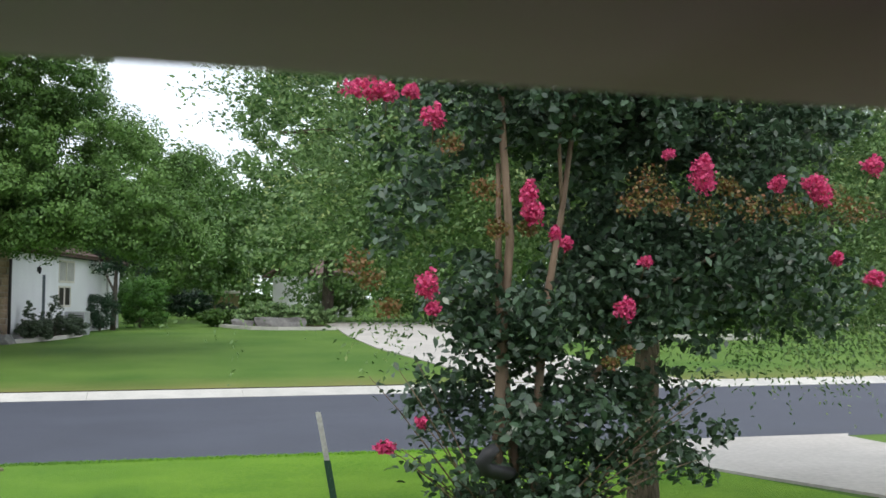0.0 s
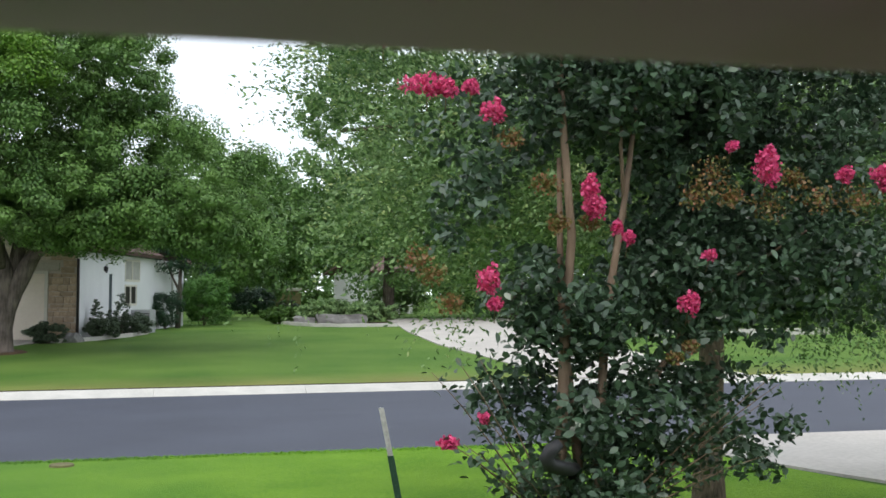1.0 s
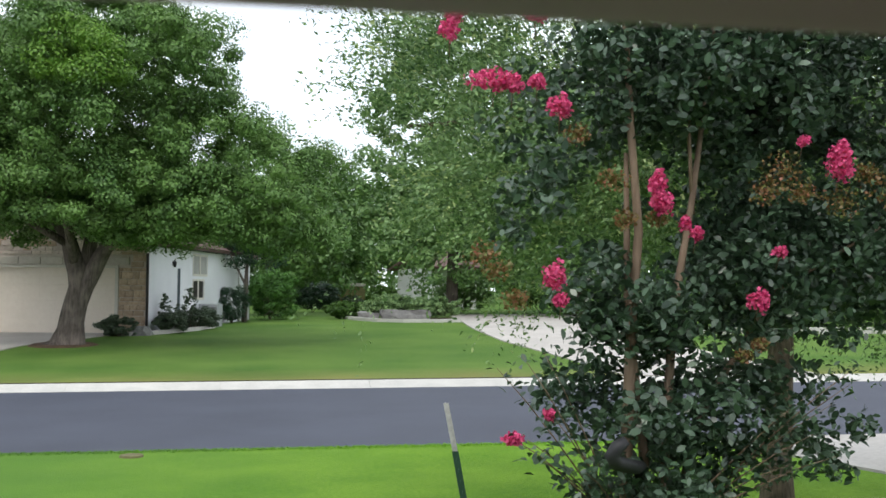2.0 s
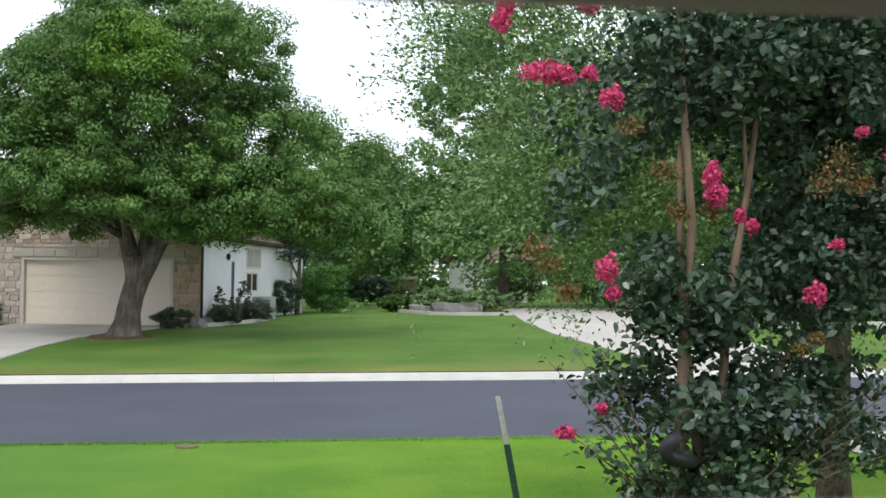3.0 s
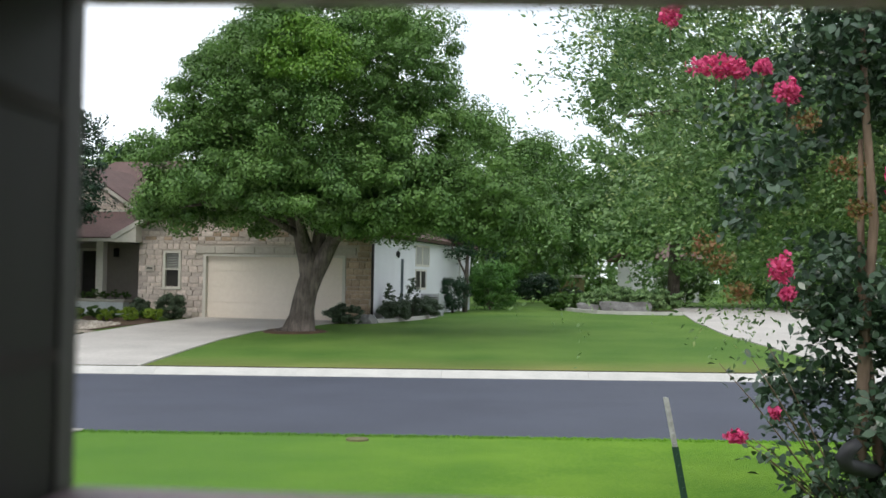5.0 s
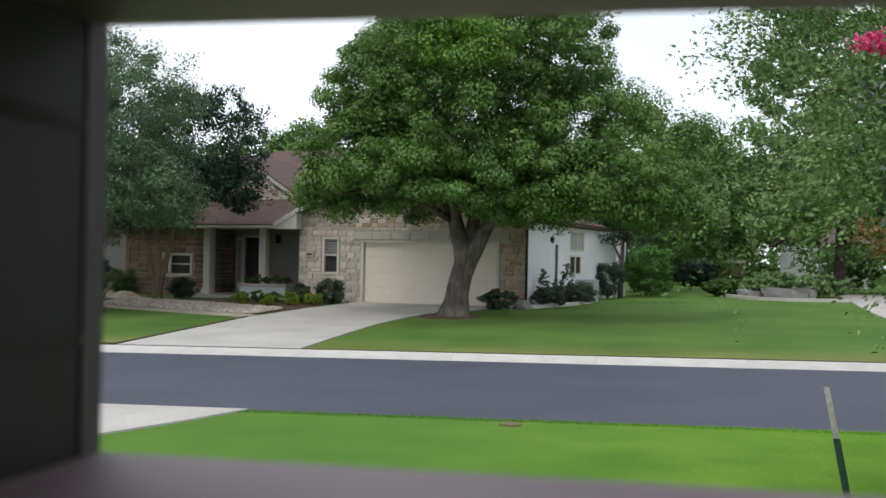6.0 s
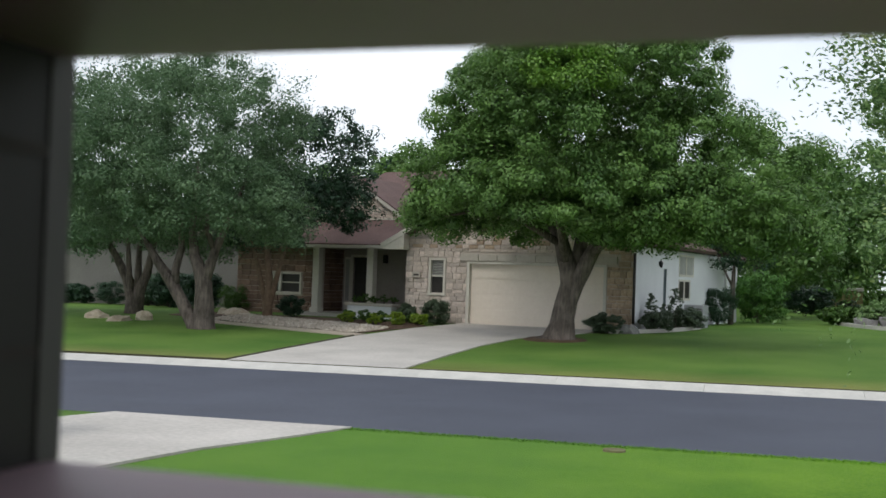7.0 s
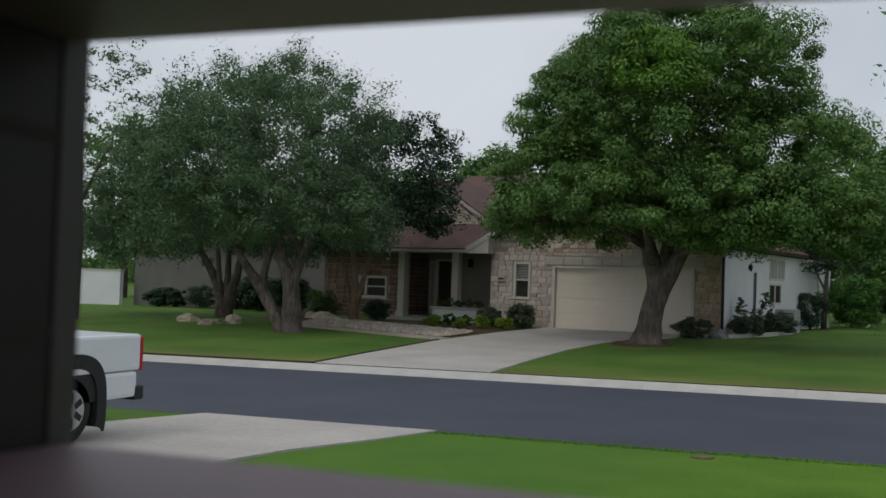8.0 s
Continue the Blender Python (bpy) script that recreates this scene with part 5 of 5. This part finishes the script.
def edging(name, label, pts, width, height, material):
    """A low continuous edging that follows the ground."""
    bm = bmesh.new()
    fine = []
    for (a, b) in zip(pts, pts[1:]):
        for j in range(6):
            f = j / 6
            fine.append((a[0] + (b[0] - a[0]) * f, a[1] + (b[1] - a[1]) * f))
    fine.append(pts[-1])
    rows = []
    for i, (x, y) in enumerate(fine):
        p, q = fine[max(i - 1, 0)], fine[min(i + 1, len(fine) - 1)]
        d = Vector((q[0] - p[0], q[1] - p[1])).normalized()
        nx, ny = -d.y * width / 2, d.x * width / 2
        z = gz(x, y)
        rows.append([bm.verts.new((x + nx, y + ny, z - 0.1)), bm.verts.new((x + nx, y + ny, z + height)), bm.verts.new((x - nx, y - ny, z + height)), bm.verts.new((x - nx, y - ny, z - 0.1))])
    for r0, r1 in zip(rows, rows[1:]):
        for k in range(3):
            bm.faces.new((r0[k], r0[k + 1], r1[k + 1], r1[k]))
    bm.faces.new(rows[0])
    bm.faces.new(rows[-1][::-1])
    bmesh.ops.recalc_face_normals(bm, faces=bm.faces[:])
    return tagged(part(name, bm, material), label, "edging", kind="structure")


edging("trim_1", "pale stone edging of the side bed", [(-5.2, 35.75), (-4.6, 35.8), (-3.9, 36.5), (-2.95, 37.85), (-2.62, 40.0), (-2.66, 42.0)], 0.16, 0.12, M_KERB)
edging("trim_2", "pale stone edging of the island bed", [(2.6, 51.0), (2.75, 49.5), (3.13, 47.6), (3.8, 45.6), (4.74, 44.75), (6.0, 44.55), (7.05, 44.75)], 0.22, 0.14, M_KERB)
# dark strips draw the shadow line at the lawn's cut edges
edging("trim_5", "cut turf edge beside the kerb and drive, its shadow line coloured in", [(-40, 23.02), (-26, 23.02), (-12.12, 23.02), (-12.1, 26), (-12.0, 30.72)], 0.07, 0.055, M_EDGE_SHADOW)
edging("trim_6", "cut turf edge along the kerb, its shadow line coloured in", [(-7.7, 23.0), (0, 23.0), (7.25, 23.0)], 0.05, 0.03, M_EDGE_SHADOW)
edging("trim_3", "low white edging behind the far lawn", [(12.6, 34.9), (17, 34.7), (20.5, 34.6)], 0.3, 0.2, M_KERB)
edging("trim_4", "pale edging behind the far lawn", [(24, 41), (30, 44), (37, 46)], 0.3, 0.15, M_KERB)
strip("island_bed", [(3.9, 45.7), (3.1, 48), (2.8, 51)], [(7.0, 44.9), (7.3, 47), (7.6, 51)], M_MULCH, "brown mulch in the island bed", "planting bed", lift=0.015)
bm = bmesh.new()
bmesh.ops.create_cone(bm, cap_ends=True, segments=40, radius1=0.98, radius2=0.85, depth=0.05)
m_ring = part("mulch_ring", bm, M_MULCH)
m_ring.matrix_basis = pose(-6.2, 32.3, gz(-6.2, 32.3) + 0.02, 2, 0, 0)
tagged(m_ring, "brown mulch ring round the oak trunk", "mulch")
bm = bmesh.new()
bmesh.ops.create_cone(bm, cap_ends=True, segments=28, radius1=0.14, radius2=0.13, depth=0.04)
cover = part("valve_cover", bm, M_IRON)
cover.matrix_basis = pose(-1.72, 12.95, gz(-1.72, 12.95) + 0.01)
tagged(cover, "brown iron valve cover set in the lawn", "valve cover")

# ---- fence post ----
post = thing("fence_post", "leaning green steel fence post with a worn white top", "post", pose(0, 0, 0))


def tee(p, q, flange, web):
    """A T-shaped bar from p to q."""
    bm = bmesh.new()
    out = [(-flange, -0.004), (flange, -0.004), (flange, 0.002), (0.003, 0.002), (0.003, web), (-0.003, web), (-0.003, 0.002), (-flange, 0.002)]
    a = [bm.verts.new((p[0] + x, p[1] + y, p[2])) for x, y in out]
    b = [bm.verts.new((q[0] + x, q[1] + y, q[2])) for x, y in out]
    bm.faces.new(a)
    bm.faces.new(b[::-1])
    for k in range(8):
        bm.faces.new((a[k], a[(k + 1) % 8], b[(k + 1) % 8], b[k]))
    bmesh.ops.recalc_face_normals(bm, faces=bm.faces[:])
    return bm


part("post_top", tee((0.862, 5.6, 1.18), (0.812, 5.6, 1.425), 0.0135, 0.03), M_POST_WHITE, post, "worn white painted top")
part("post_shaft", tee((1.06, 5.6, 0.15), (0.862, 5.6, 1.18), 0.017, 0.03), M_POST_GREEN, post)
for k in range(22):
    f = k / 22
    part("stud", boxes((1.06 - 0.245 * f - 0.004, 1.06 - 0.245 * f + 0.004, 5.588, 5.597, 0.2 + 1.2 * f, 0.216 + 1.2 * f)), M_POST_GREEN if f < 0.8 else M_POST_WHITE, post)
pipe = thing("bent_pipe", "black bent drain pipe at the foot of the myrtle", "pipe", pose(0, 0, 0))
bm = bmesh.new()
add_tube(bm, [(1.52, 4.82, 1.335), (1.48, 4.82, 1.305), (1.455, 4.82, 1.265), (1.475, 4.83, 1.235), (1.54, 4.88, 1.212), (1.63, 5.0, 1.185), (1.73, 5.25, 1.15), (1.76, 5.42, 0.9), (1.76, 5.45, gz(1.76, 5.45) - 0.02)], [0.024, 0.034, 0.036, 0.035, 0.033, 0.032, 0.03, 0.028, 0.028], 12)
part("pipe_body", bm, M_BLACK, pipe)
stub = thing("marker_stake", "short dark stake in the near lawn", "stake", pose(2.0, 7.0, gz(2, 7)))
part("stake", boxes((-0.012, 0.012, -0.012, 0.012, -0.05, 1.0), bevel=0.003), M_BLACK, stub)

# ---- pickup truck on the near drive ----
truck = thing("pickup_truck", "white pickup truck with black wheel-arch flares parked on the drive", "truck", pose(-9.03, 9.8, gz(-9, 9.8) + 0.03))


def truck_body():
    bm = bmesh.new()
    add_box(bm, -0.95, 0.95, -0.95, 1.22, 0.76, 1.19, bevel=0.04)
    return bm


part("bed", truck_body(), M_TRUCK, truck)
part("lower_panel", boxes((-0.94, 0.94, 0.50, 1.18, 0.44, 0.755), bevel=0.05), M_TRUCK, truck)
part("tailgate", boxes((-0.75, 0.75, 1.2, 1.245, 0.78, 1.165), bevel=0.012), M_TRUCK, truck)
part("bumper", boxes((-0.95, 0.95, 1.13, 1.31, 0.40, 0.58), bevel=0.04), M_BLACK, truck)
for x in (-0.955, 0.885):
    part("tail_light", boxes((x, x + 0.07, 1.2, 1.25, 0.76, 1.16), bevel=0.01), M_RED, truck)
part("cab", boxes((-0.94, 0.94, -2.9, -1.0, 0.5, 1.2), bevel=0.05), M_TRUCK, truck)
bm = bmesh.new()
prism(bm, [(-0.88, 1.2), (0.88, 1.2), (0.70, 1.8), (-0.70, 1.8)], -2.6, -1.05)
part("cab_roof", bm, M_TRUCK, truck)
part("bonnet", boxes((-0.92, 0.92, -4.3, -2.9, 0.5, 1.18), bevel=0.08), M_TRUCK, truck)
for x in (-0.92, 0.70):
    for y in (0.0, -3.45):
        bm = bmesh.new()
        bmesh.ops.create_cone(bm, cap_ends=True, segments=36, radius1=0.385, radius2=0.385, depth=0.25)
        bmesh.ops.bevel(bm, geom=[e for e in bm.edges if len(e.link_faces) == 2 and e.calc_face_angle(0) > 1.0], offset=0.04, segments=3, affect="EDGES")
        bm.transform(Matrix.Translation((x + 0.11, y, 0.385)) @ Matrix.Rotation(radians(90), 4, "Y"))
        wheel = part("wheel", bm, M_RUBBER, truck)
        bm = bmesh.new()
        side = 0.24 if x > 0 else -0.02
        bmesh.ops.create_cone(bm, cap_ends=True, segments=32, radius1=0.24, radius2=0.22, depth=0.03)
        bm.transform(Matrix.Translation((x + side, y, 0.385)) @ Matrix.Rotation(radians(90), 4, "Y"))
        part("rim", bm, M_ALLOY, wheel)
        for s in range(6):
            bm = boxes((-0.01, 0.012, -0.035, 0.035, 0.08, 0.2), bevel=0.006)
            bm.transform(Matrix.Translation((x + side + 0.01, y, 0.385)) @ Matrix.Rotation(radians(60 * s), 4, "X"))
            part("rim_slot", bm, M_BLACK, wheel)
        bm = bmesh.new()
        ring = []
        for j in range(21):
            g = math.pi * (-0.12 + 1.24 * j / 20)
            ring.append([bm.verts.new((x + (0.26 if x > 0 else -0.04) - dx * (1 if x > 0 else -1), y + r * math.copysign(abs(math.cos(g)) ** 0.7, math.cos(g)), 0.40 + r * math.copysign(abs(math.sin(g)) ** 0.7, math.sin(g)))) for r, dx in ((0.43, 0.08), (0.44, 0.0), (0.60, 0.0), (0.61, 0.05))])
        for r0, r1 in zip(ring, ring[1:]):
            for q in range(3):
                bm.faces.new((r0[q], r0[q + 1], r1[q + 1], r1[q]))
        bmesh.ops.recalc_face_normals(bm, faces=bm.faces[:])
        part("wheel_flare", bm, M_BLACK, truck)
        part("wheel_arch", boxes((x + (0.08 if x > 0 else 0.02), x + (0.235 if x > 0 else 0.18), y - 0.5, y + 0.5, 0.45, 0.8)), M_BLACK, truck)
part("mud_flap", boxes((0.66, 0.94, 0.47, 0.49, 0.16, 0.62)), M_BLACK, truck)

# ---- pieces: stones of the walls, grass of the near lawn ----
rng_s = random.Random(3)
STONE_MESHES = {}


def stone_mesh(material, k):
    key = (material.name, k)
    if key not in STONE_MESHES:
        bm = bmesh.new()
        bmesh.ops.create_cube(bm, size=1.0)
        r = random.Random(50 + k)
        for v in bm.verts:
            v.co.x += r.uniform(-0.03, 0.03)
            v.co.z += r.uniform(-0.05, 0.05)
            if v.co.y < 0:
                v.co.x *= 0.95
                v.co.z *= 0.91
                v.co.y += r.uniform(-0.2, 0.15)
        me = bpy.data.meshes.new("stone")
        bm.to_mesh(me)
        bm.free()
        me.materials.append(material)
        STONE_MESHES[key] = me
    return STONE_MESHES[key]


def face_with_stones(parent, x0, x1, z0, z1, y, holes, course, length, pick, inside=None, base=Matrix.Identity(4)):
    z = z0
    while z < z1 - 0.05:
        h = min(course * rng_s.uniform(0.65, 1.4), z1 - z)
        x = x0 + rng_s.uniform(-0.2, 0)
        while x < x1 - 0.04:
            w = length * rng_s.uniform(0.6, 1.5)
            a, b = max(x, x0), min(x + w, x1)
            x += w
            spans = [(a, b)]
            for ha, hb, hc, hd in holes:
                nxt = []
                for s, e in spans:
                    if e <= ha or s >= hb or z + h * 0.5 <= hc or z + h * 0.5 >= hd:
                        nxt.append((s, e))
                    else:
                        nxt += [(s, ha)] * (s < ha - 0.06) + [(hb, e)] * (e > hb + 0.06)
                spans = nxt
            for s, e in spans:
                if e - s < 0.07 or (inside and not inside((s + e) / 2, z + h)):
                    continue
                ob = new("stone", stone_mesh(pick((s + e) / 2), rng_s.randrange(6)))
                ob.parent = parent
                ob.matrix_basis = base @ Matrix.Translation(((s + e) / 2, y, z + h / 2)) @ Matrix.Diagonal((e - s - 0.008, 0.06, h - 0.008, 1))
        z += h


# shade on the pier right of the door is put in as tan stone
face_with_stones(front, -8.65, 0.0, 0.3, 3.15, 0.05, [(-6.14, -0.89, 0, 2.71), (-6.42, -0.5, 2.71, 2.97), (-7.72, -6.95, 1.44, 2.8)], 0.175, 0.32, lambda x: M_STONE_TAN_SHADE if x > -0.95 else M_STONE)
face_with_stones(gable, -8.6, -0.05, 3.15, 5.7, 0.05, [], 0.18, 0.33, lambda x: M_STONE_TAN_SHADE if rng_s.random() < 0.3 else M_STONE, lambda x, z: z < 5.8 - 0.547 * abs(x + 4.33))
face_with_stones(brick_wall, -18.95, -14.56, 0.3, 3.2, 3.05, [(-17.08, -15.45, 1.2, 2.15)], 0.2, 0.4, lambda x: M_BRICK)
face_with_stones(return_wall, 0, 1.35, 0.5, 3.15, -0.01, [], 0.2, 0.4, lambda x: M_BRICK, base=Matrix.Translation((-14.56, 3.3, 0)) @ Matrix.Rotation(radians(90), 4, "Z"))
face_with_stones(pg, -15.9, -10.5, 4.4, 5.9, 2.98, [], 0.2, 0.4, lambda x: M_STONE, lambda x, z: z < 5.95 - 0.62 * abs(x + 13.2))

rng = np.random.default_rng(21)
n = 8000
gx, gy = rng.uniform(-7.5, 10.0, n), 13.45 - 0.22 * rng.uniform(0, 1, n) ** 1.5
left_edge = np.interp(gy, [2, 9.5, 12.4, 13.45], [-6.6, -6.15, -5.45, -5.2])
right_edge = np.interp(gy, [2, 8.96, 11.85, 13.45], [7.4, 6.55, 5.62, 5.3])
keep = (gx > left_edge) & (gx < right_edge) & ((gx + 1.72) ** 2 + ((gy - 12.95)) ** 2 > 0.05)
gx, gy = gx[keep], gy[keep]
base = np.stack([gx, gy, 0.0113 * gx + 0.088 + 0.012 * (13.47 - gy)], axis=1)
lean = rng.normal(size=base.shape) * np.array([0.03, 0.03, 0.0])
wide = rng.normal(size=base.shape) * np.array([1, 1, 0])
wide /= np.linalg.norm(wide, axis=1, keepdims=True)
tall = rng.uniform(0.012, 0.035, len(base))[:, None] * np.array([0, 0, 1.0])
blades = np.stack([base - wide * 0.008, base + wide * 0.008, base + lean + tall], axis=1)
cool = gx + rng.normal(size=len(gx)) * 1.0 < -0.4
tagged(quads_mesh("grass", blades[~cool], 3, M_BLADE), "short bright green lawn grass blades", "grass", kind="stuff")
tagged(quads_mesh("grass", blades[cool], 3, M_BLADE_DULL), "short cool green lawn grass blades", "grass", kind="stuff")
